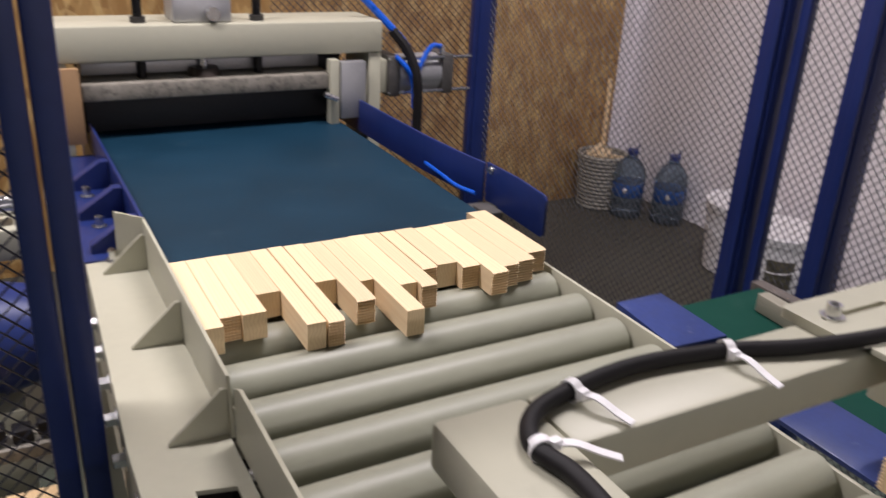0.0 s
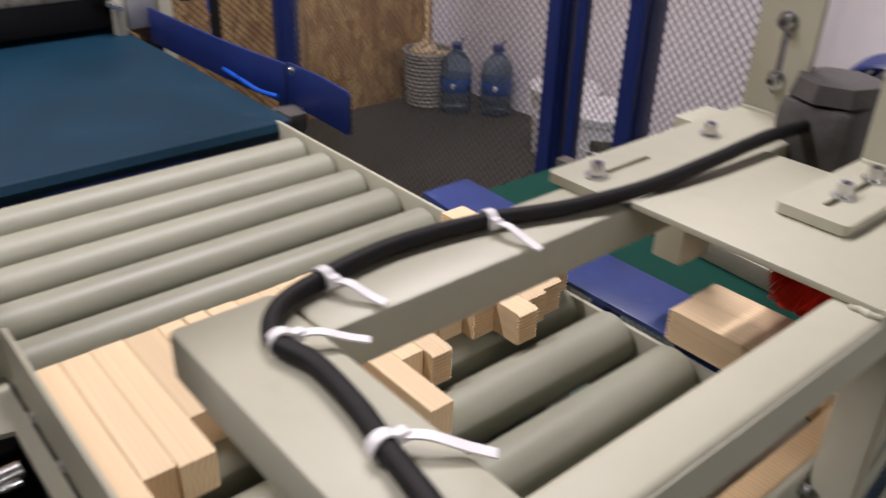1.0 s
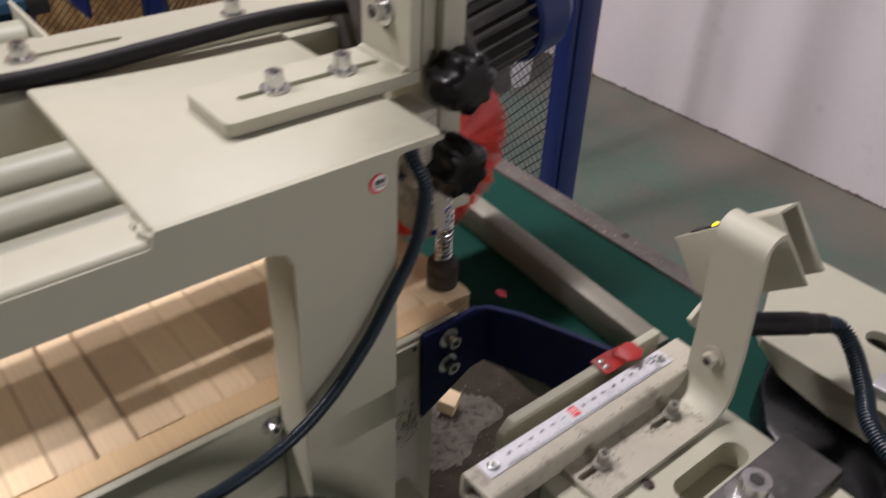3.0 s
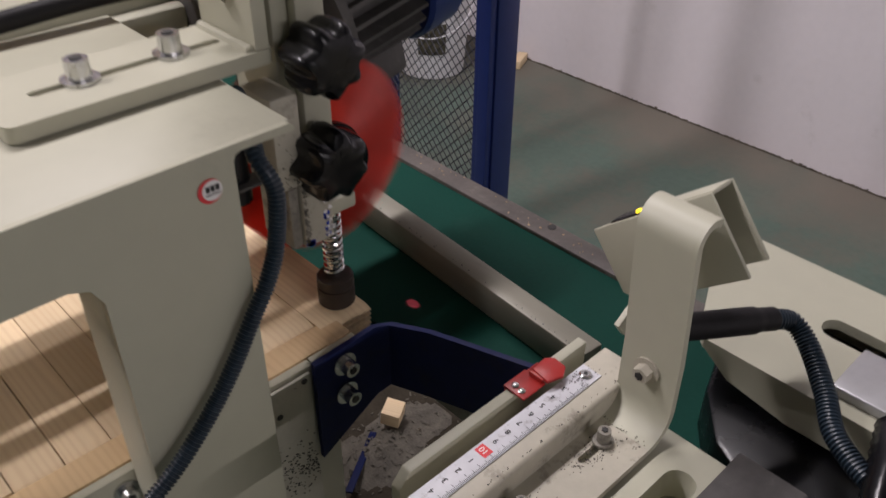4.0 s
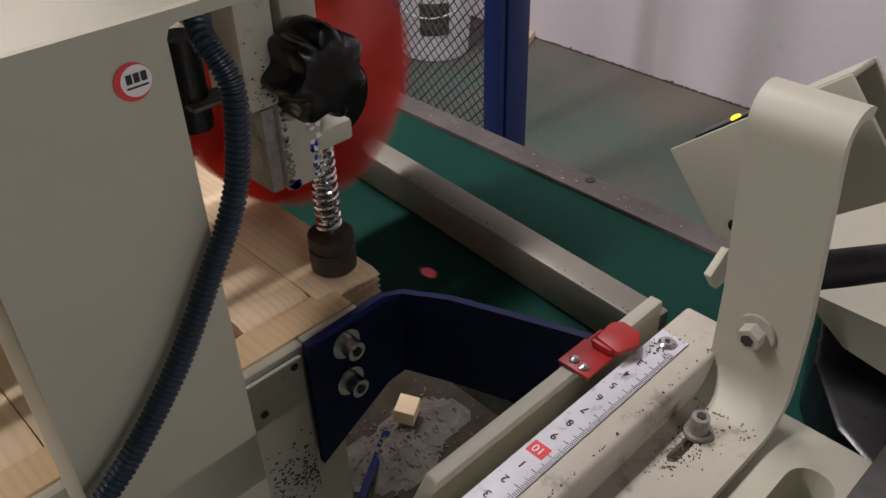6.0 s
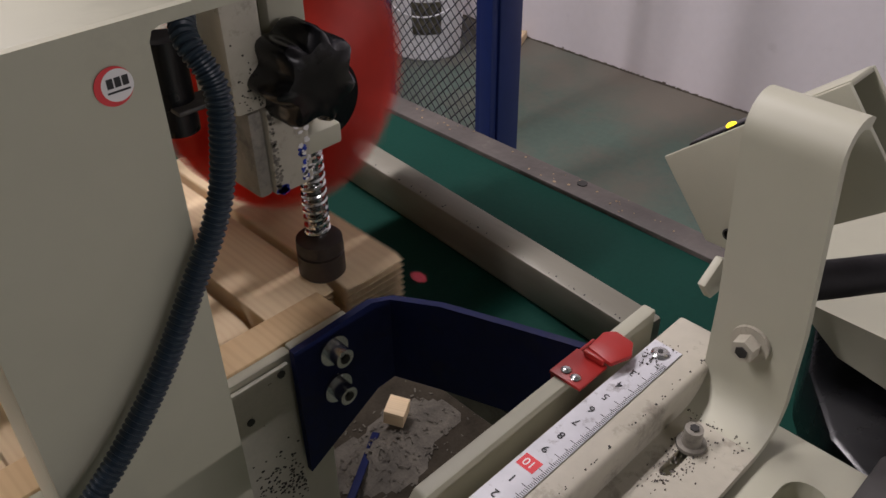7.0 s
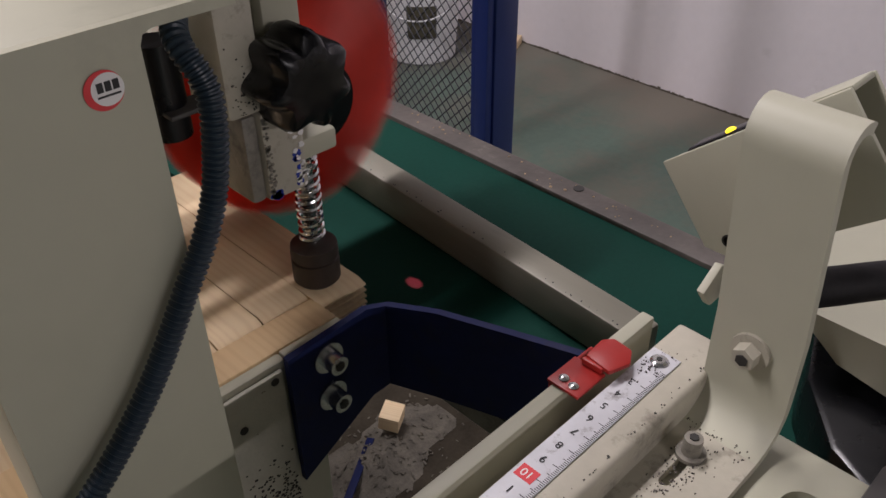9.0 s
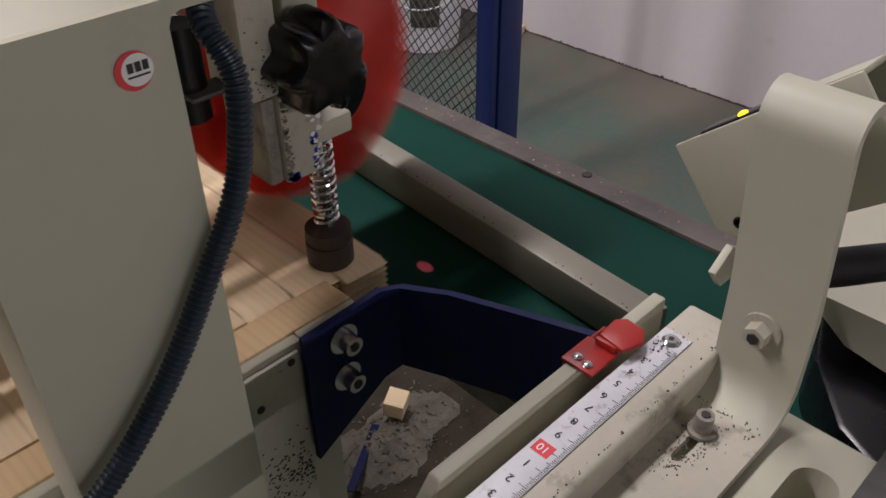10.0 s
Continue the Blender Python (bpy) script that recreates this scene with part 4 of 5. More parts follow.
def hold_down():
    t = thing("hold_down", "beige hold-down slide with black star knobs and a sprung rubber foot", "hold-down")
    part("column", box(0.835, 0.872, 0.212, 0.262, 1.00, 1.42, 0.003), PAINT, t)
    part("slide_bar", box(0.846, 0.867, 0.2025, 0.2115, 0.985, 1.40, 0.002), PAINT, t)
    part("side_plate", box(0.814, 0.8345, 0.190, 0.224, 1.0025, 1.066, 0.003), WORN, t)
    blk = part("grimy_block", box(0.8205, 0.8285, 0.1915, 0.226, 0.956, 1.002, 0.002), GRIME, t, "grimy grey block")
    part("front_cheek", box(0.8288, 0.852, 0.189, 0.226, 0.955, 1.002, 0.002), WORN, t, "chipped beige cheek with blue paint marks")
    flakes("blue_paint", t, INK_BLUE, "flaked blue paint marks", 34, lambda g: (g.gauss(0.8325, 0.0013), 0.1889, g.gauss(0.9585, 0.0014)) if g.random() < 0.5 else (g.gauss(0.8465, 0.0007), 0.1889, g.uniform(0.957, 0.978)), 0.0022, 31)
    flakes("chipping", t, GRIME, "dark chipped paint", 90, lambda g: (0.8293 + abs(g.gauss(0, 0.0016)), 0.1889, g.uniform(0.957, 1.0)), 0.0012, 32)
    flakes("chipping", t, PAPER, "pale chipped paint", 40, lambda g: (g.gauss(0.8475, 0.0016), 0.18885, g.uniform(0.957, 0.999)), 0.0022, 33)
    flakes("grime", t, DARK, "dark grime specks", 50, lambda g: (g.uniform(0.816, 0.833), 0.1899, 1.004 + abs(g.gauss(0, 0.012))), 0.0007, 34)
    part("lug", box(0.8535, 0.880, 0.200, 0.236, 0.962, 0.974, 0.002), PAINT, t)
    star_knob(t, 0.852, 0.190, 1.083, 0.2)
    star_knob(t, 0.846, 0.184, 1.018, 0.5)
    part("plunger", rod((0.872, 0.222, 0.893), (0.872, 0.222, 1.02), 0.0042, seg=14), CHROME, t)
    line = []
    for k in range(13 * 14):
        a = 2 * math.pi * k / 14
        line.append(Vector((0.872 + 0.0066 * math.cos(a), 0.222 + 0.0066 * math.sin(a), 0.8955 + 0.0665 * k / (13 * 14))))
    part("spring", sweep(line, 0.0013, 6), CHROME, t, "bright coil spring")
    part("foot", lathe([(0.0125, 0.0), (0.0142, 0.002), (0.0142, 0.016), (0.0130, 0.0165), (0.0130, 0.018), (0.0142, 0.0185), (0.0138, 0.0255), (0.007, 0.0275)], (0.872, 0.222, 0.8675), 32), RUBBER, t, "dark brown rubber foot")
    part("hose_clip", box(0.792, 0.8135, 0.20, 0.215, 1.008, 1.0105, 0.001), GREYMETAL, t)
    part("valve", rod((0.798, 0.215, 0.995), (0.798, 0.215, 1.04), 0.0095, seg=24), BLACK, t, "black valve behind the conduit")


hold_down()


# ---- hoses and cable ----
def cable_tie(parent, p, along, r, tail):
    p, d = Vector(p), Vector(along).normalized()
    up = Vector((0, 0, 1))
    s = d.cross(up).normalized()
    loop = [p + (r + 0.0012) * (math.cos(a) * s + math.sin(a) * up) for a in [2 * math.pi * k / 20 for k in range(21)]]
    bm = bmesh.new()
    rings = []
    for q in loop:
        o = (q - p).normalized()
        rings.append([bm.verts.new(q + o * e + d * w) for e, w in ((-0.0008, -0.0038), (0.0008, -0.0038), (0.0008, 0.0038), (-0.0008, 0.0038))])
    for a, b in zip(rings, rings[1:]):
        for k in range(4):
            bm.faces.new((a[k], a[(k + 1) % 4], b[(k + 1) % 4], b[k]))
    tie = part("cable_tie", bm, NYLON, parent, "white nylon cable tie")
    h = p + s * (r + 0.003) + up * 0.002
    b = box(-0.004, 0.004, -0.0035, 0.0035, -0.004, 0.004, 0.001)
    b.transform(Matrix.Translation(h))
    part("tie_head", b, NYLON, tie)
    t = Vector(tail)
    side = t.cross(up).normalized() if abs(t.normalized().z) < 0.9 else s
    line = glide([h, h + t * 0.3 + up * 0.003, h + t * 0.7 + up * 0.0005, h + t - up * 0.0005])
    bm = bmesh.new()
    rings = []
    for q in line:
        rings.append([bm.verts.new(q + side * w + up * e) for w, e in ((-0.0036, 0), (0.0036, 0), (0.0036, 0.0014), (-0.0036, 0.0014))])
    for a, b in zip(rings, rings[1:]):
        for k in range(4):
            bm.faces.new((a[k], a[(k + 1) % 4], b[(k + 1) % 4], b[k]))
    bm.faces.new(rings[-1])
    part("tie_tail", bm, NYLON, tie)


def power_cable():
    t = thing("power_cable", "thick black cable tied along the top of the frame", "cable")
    z = TOP + 0.0073
    line = glide([(0.255, 0.145, z - 0.004), (0.262, 0.19, z + 0.001), (0.269, 0.233, z), (0.276, 0.27, z), (0.279, 0.314, z), (0.273, 0.350, z), (0.292, 0.378, z),
                  (0.330, 0.392, z), (0.40, 0.401, z), (0.48, 0.390, z), (0.545, 0.369, z), (0.62, 0.350, z + 0.004), (0.70, 0.342, z + 0.010), (0.79, 0.340, z + 0.014), (0.87, 0.334, z + 0.012)], 10)
    part("sheath", sweep(line, 0.0067, 14), CABLE, t)
    cable_tie(t, (0.483, 0.3895, z), (1, -0.2, 0), 0.0069, (0.006, -0.042, -0.007))
    cable_tie(t, (0.334, 0.392, z), (1, 0.25, 0), 0.0069, (0.016, -0.036, -0.006))
    cable_tie(t, (0.275, 0.345, z), (0.2, 1, 0), 0.0069, (0.036, -0.024, -0.006))
    cable_tie(t, (0.269, 0.236, z), (0.1, 1, 0), 0.0069, (0.034, -0.036, -0.006))


power_cable()


def ribbed(name, label, points, r, parent_label="", mat=None, gap=0.00062, tagname="conduit"):
    t = thing(name, label, tagname)
    line = even(glide(points, 12), gap)
    part("hose", sweep(line, r, 14, ripple=lambda i: (1.02, 1.02, 0.84, 0.84)[i % 4]), mat or CONDUIT, t)
    return t


c = ribbed("ribbed_conduit", "slate-blue corrugated conduit curving down across the leg",
           [(0.802, 0.205, 1.070), (0.786, 0.165, 1.073), (0.772, 0.140, 1.068), (0.7745, 0.129, 1.050), (0.770, 0.1275, 1.020), (0.762, 0.127, 1.000), (0.7495, 0.1265, 0.981), (0.723, 0.125, 0.944),
            (0.688, 0.123, 0.911), (0.652, 0.121, 0.893), (0.605, 0.118, 0.887), (0.56, 0.114, 0.892), (0.50, 0.11, 0.898)], 0.0049)
t = thing("wrapped_hose", "black hose in spiral wrap hanging before the trough", "hose")
line = even(glide([(0.255, 0.128, 1.06), (0.28, 0.112, 1.00), (0.38, 0.100, 0.90), (0.46, 0.094, 0.885), (0.53, 0.090, 0.895), (0.60, 0.088, 0.885), (0.66, 0.086, 0.85), (0.72, 0.085, 0.77), (0.74, 0.085, 0.60)], 12), 0.004)
part("hose", sweep(line, 0.0125, 14, ripple=lambda i: (1.0, 1.03, 1.0, 0.9)[i % 4]), BLACK, t)
cable_tie(t, (0.548, 0.101, 0.899), (1, 0, -0.05), 0.021, (-0.020, -0.004, 0.008))


# ---- trough for the pushed sticks ----
def trough():
    t = thing("stick_trough", "beige steel trough front with a pine batten along its top", "trough")
    part("front_rail", box(0.21, 0.8165, 0.1795, 0.1868, 0.78, 0.8655, 0.0015), PAINT, t)
    part("batten", box(0.21, 0.858, 0.187, 0.2105, 0.828, 0.8665, 0.0012), BATTEN, t, "pine batten")
    part("end_cheek", box(0.817, 0.858, 0.1805, 0.1868, 0.80, 0.8660, 0.001), PAINT, t)
    part("bed", box(0.21, 0.893, 0.187, 0.262, 0.8135, 0.8255, 0.001), STEEL, t)
    part("bed_tail", box(0.806, 0.893, 0.2625, 0.404, 0.812, 0.8255, 0.001), BLUE, t)
    part("lower_panel", box(0.21, 0.686, 0.182, 0.186, 0.62, 0.779, 0.001), PAINT, t)
    part("bracket_plate", box(0.765, 0.812, 0.176, 0.1792, 0.56, 0.862, 0.001), DUSTY, t, "plate specked with sawdust")
    for x in (0.30, 0.672):
        bolt(t, (x, 0.1795, 0.852), "y", 0.0052, 0.009, side=-1)
    flakes("sawdust", t, DARK, "dark sawdust specks clinging to the plate", 170, lambda g: (g.uniform(0.779, 0.811), 0.1759, 0.775 + g.gauss(0, 0.013)), 0.0012, 35)
    # holes are raised dark discs, their shade given as colour
    for x, z in ((0.783, 0.838), (0.806, 0.858)):
        part("hole", rod((x, 0.1758, z), (x, 0.1752, z), 0.0025, seg=10), DARK, t)
    for x in (0.25, 0.83):
        part("leg", box(x - 0.02, x + 0.02, 0.20, 0.24, 0, 0.8118, 0.003), PAINT, t)


trough()


def guide_arm():
    t = thing("guide_arm", "dark blue bent steel guide arm with two socket bolts", "guide arm")
    path = [(0.813, 0.1735), (0.868, 0.1735), (0.880, 0.168), (0.888, 0.135), (0.897, 0.09), (0.908, 0.047)]
    tops = [0.871, 0.874, 0.873, 0.882, 0.889, 0.893]
    lows = [0.775, 0.806, 0.812, 0.818, 0.826, 0.838]
    bm = bmesh.new()
    rings = []
    for k, (x, y) in enumerate(path):
        a, b = path[max(k - 1, 0)], path[min(k + 1, len(path) - 1)]
        n = Vector((-(b[1] - a[1]), b[0] - a[0], 0)).normalized() * 0.0022
        rings.append([bm.verts.new((x - n.x, y - n.y, lows[k])), bm.verts.new((x - n.x, y - n.y, tops[k])), bm.verts.new((x + n.x, y + n.y, tops[k])), bm.verts.new((x + n.x, y + n.y, lows[k]))])
    for a, b in zip(rings, rings[1:]):
        for k in range(4):
            bm.faces.new((a[k], a[(k + 1) % 4], b[(k + 1) % 4], b[k]))
    bm.faces.new(rings[0])
    bm.faces.new(rings[-1][::-1])
    part("arm", bm, NAVY, t)
    for z in (0.858, 0.829):
        bolt(t, (0.838, 0.1712, z), "y", 0.0062, 0.011, side=-1)


guide_arm()


# ---- outfeed belt ----
def outfeed_belt():
    t = thing("outfeed_belt", "long green outfeed belt with steel rail and worn edge", "belt conveyor")
    part("belt", box(0.916, 1.1155, -3.2, 0.86, 0.806, 0.812, 0.001), GREEN, t)
    part("edge_lip", box(1.116, 1.1415, -3.2, 0.88, 0.775, 0.8155, 0.002), LIP, t)
    # bed in GRIME and support in DARK carry the shade under the belt
    part("bed", box(0.935, 1.1155, -3.2, 0.85, 0.745, 0.7885, 0.003), GRIME, t)
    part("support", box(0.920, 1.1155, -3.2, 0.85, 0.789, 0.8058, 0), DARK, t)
    lean = 0.072
    def along(y):
        return 0.984 + lean * (y - 0.07)
    part("guide_rail", prism([(along(0.066), 0.066), (along(0.066) + 0.0235, 0.064), (along(0.80) + 0.0235, 0.80), (along(0.80), 0.80)], "z", 0.8128, 0.843, 0.0025), STEEL, t, "worn square steel guide rail")
    flakes("chipping", t, DARK, "black chips along the rail edge", 60, lambda g: (lambda y: (along(y) + 0.0026 + abs(g.gauss(0, 0.0012)), y, 0.8431))(g.uniform(0.075, 0.6)), 0.0009, 36, "z")
    flakes("dirt", t, DUST, "pale dust specks on the lip", 90, lambda g: (g.uniform(1.119, 1.139), g.uniform(-0.1, 0.85), 0.8156), 0.0016, 37, "z")
    for y in (0.10, 0.45, 0.77):
        part("rail_stud", rod((along(y) + 0.012, y, 0.8122), (along(y) + 0.012, y, 0.8130), 0.006, seg=10), ZINC, t)
    # no hole is cut: a dark disc gives its shade
    for y in (0.220, 0.60):
        part("hole", rod((1.134, y, 0.8157), (1.134, y, 0.8163), 0.0045, seg=12), DARK, t)
    for x in (0.96, 1.09):
        for y in (-2.6, -1.0, 0.80):
            part("leg", box(x - 0.02, x + 0.02, y - 0.02, y + 0.02, 0, 0.7445, 0.003), PAINT, t)
    part("slide_plate", box(0.805, 0.903, 0.407, 0.66, 0.8185, 0.8255, 0.001), BLUE_SCUFF, t, "scuffed dark blue slide plate")
    part("slide_plate", prism([(0.806, 0.74), (0.905, 0.735), (0.912, 0.885), (0.822, 0.885)], "z", 0.8185, 0.8285), BLUE_SCUFF, t, "scuffed dark blue slide plate")


outfeed_belt()


def floor_litter():
    t = thing("sawdust_heap", "heap of sawdust and chips on a floor patch toned as shade", "sawdust")
    rng = random.Random(21)
    def height(x, y):
        r = math.hypot((x - 1.275) / 0.095, (y - 0.675) / 0.055) + 0.25 * math.sin(31 * x + 17 * y)
        return max(0.0, 0.028 * (1 - r)) + 0.006 * max(0.0, 1 - r * 0.7)
    bm = bmesh.new()
    grid = [[bm.verts.new((1.11 + 0.012 * i, 0.50 + 0.012 * j, 0.0)) for j in range(29)] for i in range(31)]
    for col in grid:
        for v in col:
            v.co.z = 0.0012 + height(v.co.x, v.co.y) * rng.uniform(0.7, 1.25) - 0.003 * (height(v.co.x, v.co.y) == 0)
    for a, b in zip(grid, grid[1:]):
        for j in range(28):
            bm.faces.new((a[j], b[j], b[j + 1], a[j + 1]))
    part("heap", bm, SHADED_DUST, t, "grey sawdust, its colour darkened for the machine's shade", "stuff")
    # brown film round the heap: dust, with the machine's shade in its colour
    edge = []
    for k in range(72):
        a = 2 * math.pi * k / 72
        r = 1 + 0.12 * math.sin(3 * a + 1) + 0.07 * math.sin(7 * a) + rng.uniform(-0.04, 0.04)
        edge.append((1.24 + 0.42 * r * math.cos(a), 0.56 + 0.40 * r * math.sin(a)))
    part("dust_shade_film", prism(edge, "z", -0.002, 0.0005), BROWN_SHADE, t, "thin brown dust film with the machine's shade in its colour")
    bm = bmesh.new()
    for k in range(300):
        x, y = 1.28 + rng.gauss(0, 0.075), 0.67 + rng.gauss(0, 0.05)
        q = rng.uniform(0.0012, 0.0045)
        c = box(-q, q, -q * 0.4, q * 0.4, -q * 0.12, q * 0.12, 0)
        c.transform(pose(x, y, height(x, y) + 0.004, rng.uniform(-30, 30), rng.uniform(-30, 30), rng.uniform(0, 180)))
        me = bpy.data.meshes.new("chip")
        c.to_mesh(me)
        c.free()
        bm.from_mesh(me)
        bpy.data.meshes.remove(me)
    part("wood_chips", bm, SHADED_DUST, t, "loose chips and shavings", "stuff")


floor_litter()
ob = part("wood_offcut", box(-0.021, 0.021, -0.019, 0.019, 0, 0.034, 0.001), PINE)
ob.matrix_basis = pose(1.318, 0.705, 0.026, 6, -4, 30)
tagged(ob, "small pine offcut block on the sawdust heap", "offcut")
ob = part("steel_strip", box(-0.085, 0.085, -0.007, 0.007, 0, 0.004, 0.001), NAVY)
ob.matrix_basis = pose(1.205, 0.665, 0.0202, 0, 8, 35)
tagged(ob, "dark thin steel strip lying in the sawdust", "strip")


# ---- length stop with its tape ----
def length_stop():
    t = thing("length_stop", "beige length stop with a white measuring tape and slotted bracket", "length stop")
    # rounded base block
    bm = holed(rounded(0.771, 0.926, -0.60, 0.0, 0.012), [rounded(0.835, 0.905, -0.078, -0.058, 0.0099)], "z", 0.868, 0.892)
    part("base_top", bm, PAINT, t)
    part("base_body", box(0.774, 0.923, -0.60, 0.0, 0.0, 0.8675, 0.006), PAINT, t)
    part("rear_plate", prism([(0.768, 0.80), (0.768, 0.906), (0.776, 0.9155), (0.93, 0.9155), (0.93, 0.80)], "y", 0.0290, 0.0362, 0.0012), PAINT, t)
    # hollow square tube
    bm = bmesh.new()
    o, i = rounded(-0.0085, 0.0195, 0.8925, 0.9145, 0.003), rounded(-0.0060, 0.0170, 0.895, 0.912, 0.002)
    bm = holed(o, [i], "x", 0.722, 0.935)
    part("square_tube", bm, WORN, t)
    part("spacer", box(0.80, 0.93, 0.0198, 0.0288, 0.868, 0.882, 0.0005), PAINT, t)
    tape = part("measuring_tape", box(0.733, 0.912, 0.0035, 0.0178, 0.9147, 0.9153, 0.0001), TAPE, t, "white steel tape with centimetre marks")
    for x in (0.741, 0.905):
        r = part("rivet", lathe([(0.0036, 0), (0.0042, 0.0008), (0.003, 0.0018)], (x, 0.0106, 0.9153), 16), ZINC, t)
        # dark disc as the shade of the rivet's recess
        part("socket", rod((x, 0.0106, 0.9171), (x, 0.0106, 0.9174), 0.0014, seg=6), DARK, r)
    # centimetre digits and ticks, read from the far side
    bm = bmesh.new()
    for k in range(1, 18 * 10):
        x = 0.906 - 0.001 * k + 0.0105
        if not 0.748 < x < 0.90:
            continue
        h = 0.0042 if k % 10 == 0 else 0.003 if k % 5 == 0 else 0.0018
        box(x - 0.00012, x + 0.00012, 0.0037, 0.0037 + h, 0.91535, 0.91550, 0, bm)
    part("scale_print", bm, INK, tape, "fine black scale ticks", "stuff")
    for cm in range(3, 17):
        x = 0.816 + (10 - cm) * 0.0100
        if x > 0.895 or x < 0.75:
            continue
        c = bpy.data.curves.new("digit", "FONT")
        c.body = str(cm) if cm <= 10 else str(cm - 10)
        c.size, c.align_x, c.align_y, c.extrude = 0.0054, "CENTER", "CENTER", 0.00006
        tmp = new("digit", c)
        me = bpy.data.meshes.new_from_object(tmp)
        bpy.data.objects.remove(tmp)
        me.materials.append(PAPER if cm == 10 else INK)
        d = new("digit", me)
        d.parent = tape
        d.matrix_basis = pose(x, 0.0121, 0.91560, 0, 0, 90)
        if cm == 10:
            part("red_ten_field", box(x - 0.0034, x + 0.0034, 0.0079, 0.0163, 0.91535, 0.91548, 0), INK_RED, tape, "red field behind the ten")
    # red pointer clip
    clip = part("pointer_clip", box(0.861, 0.892, 0.0365, 0.0385, 0.892, 0.916, 0.0008), REDPLASTIC, t, "red plastic pointer clip")
    part("pointer_base", box(0.860, 0.880, 0.0215, 0.0385, 0.9158, 0.9176, 0.0006), REDPLASTIC, clip)
    bm = prism([(0.878, 0.019), (0.889, 0.0155), (0.8965, 0.020), (0.8975, 0.030), (0.893, 0.034), (0.880, 0.033)], "z", 0.9195, 0.9222, 0.0010)
    part("pointer", bm, REDPLASTIC, clip)
    part("pointer_fold", box(0.8775, 0.8800, 0.0225, 0.0335, 0.9177, 0.9212, 0.0008), REDPLASTIC, clip)
    for x, y in ((0.865, 0.033), (0.864, 0.027)):
        part("rivet", lathe([(0.0020, 0), (0.0024, 0.0006), (0.0012, 0.0014)], (x, y, 0.9176), 12), ZINC, clip)
    # slotted ell with the upright strap
    holes = [rounded(x - 0.022, x + 0.004, -0.0240, -0.0190, 0.0024) for x in (0.811, 0.884)]
    br = part("slotted_foot", holed(rounded(0.787, 0.8985, -0.0440, -0.0060, 0.005, (0, 1, 1, 0)), holes, "z", 0.8925, 0.8975), WORN, t)
    n = 8
    prof = [(0.8985 + 0.0195 * math.sin(radians(90 * k / n)), 0.8950 + 0.0195 * (1 - math.cos(radians(90 * k / n)))) for k in range(n + 1)]
    prof += [(0.9185, 0.95), (0.9205, 1.024)]
    prof += [(0.9205 + 0.013 * (1 - math.cos(radians(125 * k / n))), 1.024 + 0.013 * math.sin(radians(125 * k / n))) for k in range(1, n + 1)]
    bm = bmesh.new()
    rings = []
    for k, (x, z) in enumerate(prof):
        a, b = prof[max(k - 1, 0)], prof[min(k + 1, len(prof) - 1)]
        nn = Vector((-(b[1] - a[1]), 0, b[0] - a[0])).normalized() * 0.0025
        # the strap leans a little towards the trough
        dy = 0.085 * max(0.0, z - 0.94)
        rings.append([bm.verts.new((x + s * nn.x, y + dy, z + s * nn.z)) for s, y in ((-1, -0.0440), (1, -0.0440), (1, -0.0060), (-1, -0.0060))])
    for a, b in zip(rings, rings[1:]):
        for k in range(4):
            bm.faces.new((a[k], a[(k + 1) % 4], b[(k + 1) % 4], b[k]))
    bm.faces.new(rings[0])
    bm.faces.new(rings[-1][::-1])
    long_edges = [e for e in bm.edges if len(e.link_faces) == 2 and abs(e.calc_face_angle(0)) > 1.2]
    bmesh.ops.bevel(bm, geom=long_edges, offset=0.0008, segments=2, affect="EDGES")
    part("upright_strap", bm, PAINT, t)
    for x in (0.811, 0.884):
        bolt(t, (x, -0.0215, 0.8976), "z", 0.0042, 0.010, mat=GRIME)
    bolt(t, (0.9158, -0.0235, 0.937), "x", 0.0056, 0.008, side=-1, mat=WORN, hexed=True)
    flakes("sawdust", t, LIP, "brown dust lodged on the slotted foot", 420, lambda g: (g.choice((0.805, 0.872)) + g.gauss(0, 0.012), -0.023 + g.gauss(0, 0.0045), 0.89765) if g.random() < 0.6 else (0.905 + g.gauss(0, 0.006), g.uniform(-0.041, -0.006), 0.89765), 0.0006, 38, "z")
    flakes("sawdust", t, RUBBER, "brown dust round the tape rivet", 60, lambda g: (0.900 + g.gauss(0, 0.006), 0.011 + g.gauss(0, 0.004), 0.91556), 0.0006, 39, "z")
    flakes("chipping", t, DARK, "dark chips along the tube edge", 60, lambda g: (g.uniform(0.724, 0.927), -0.0056 + abs(g.gauss(0, 0.0008)), 0.91455), 0.0006, 40, "z")
    big = bolt(t, (0.862, -0.100, 0.9005), "z", 0.010, 0.020)
    part("clamp_bar", box(0.835, 0.935, -0.125, -0.082, 0.8925, 0.9, 0.002), GREYMETAL, t)
    part("brass_ring", lathe([(0.0035, 0), (0.0045, 0.0008), (0.0030, 0.0012), (0.0028, 0.0004)], (0.826, -0.049, 0.8922), 14), RUBBER, t)


length_stop()


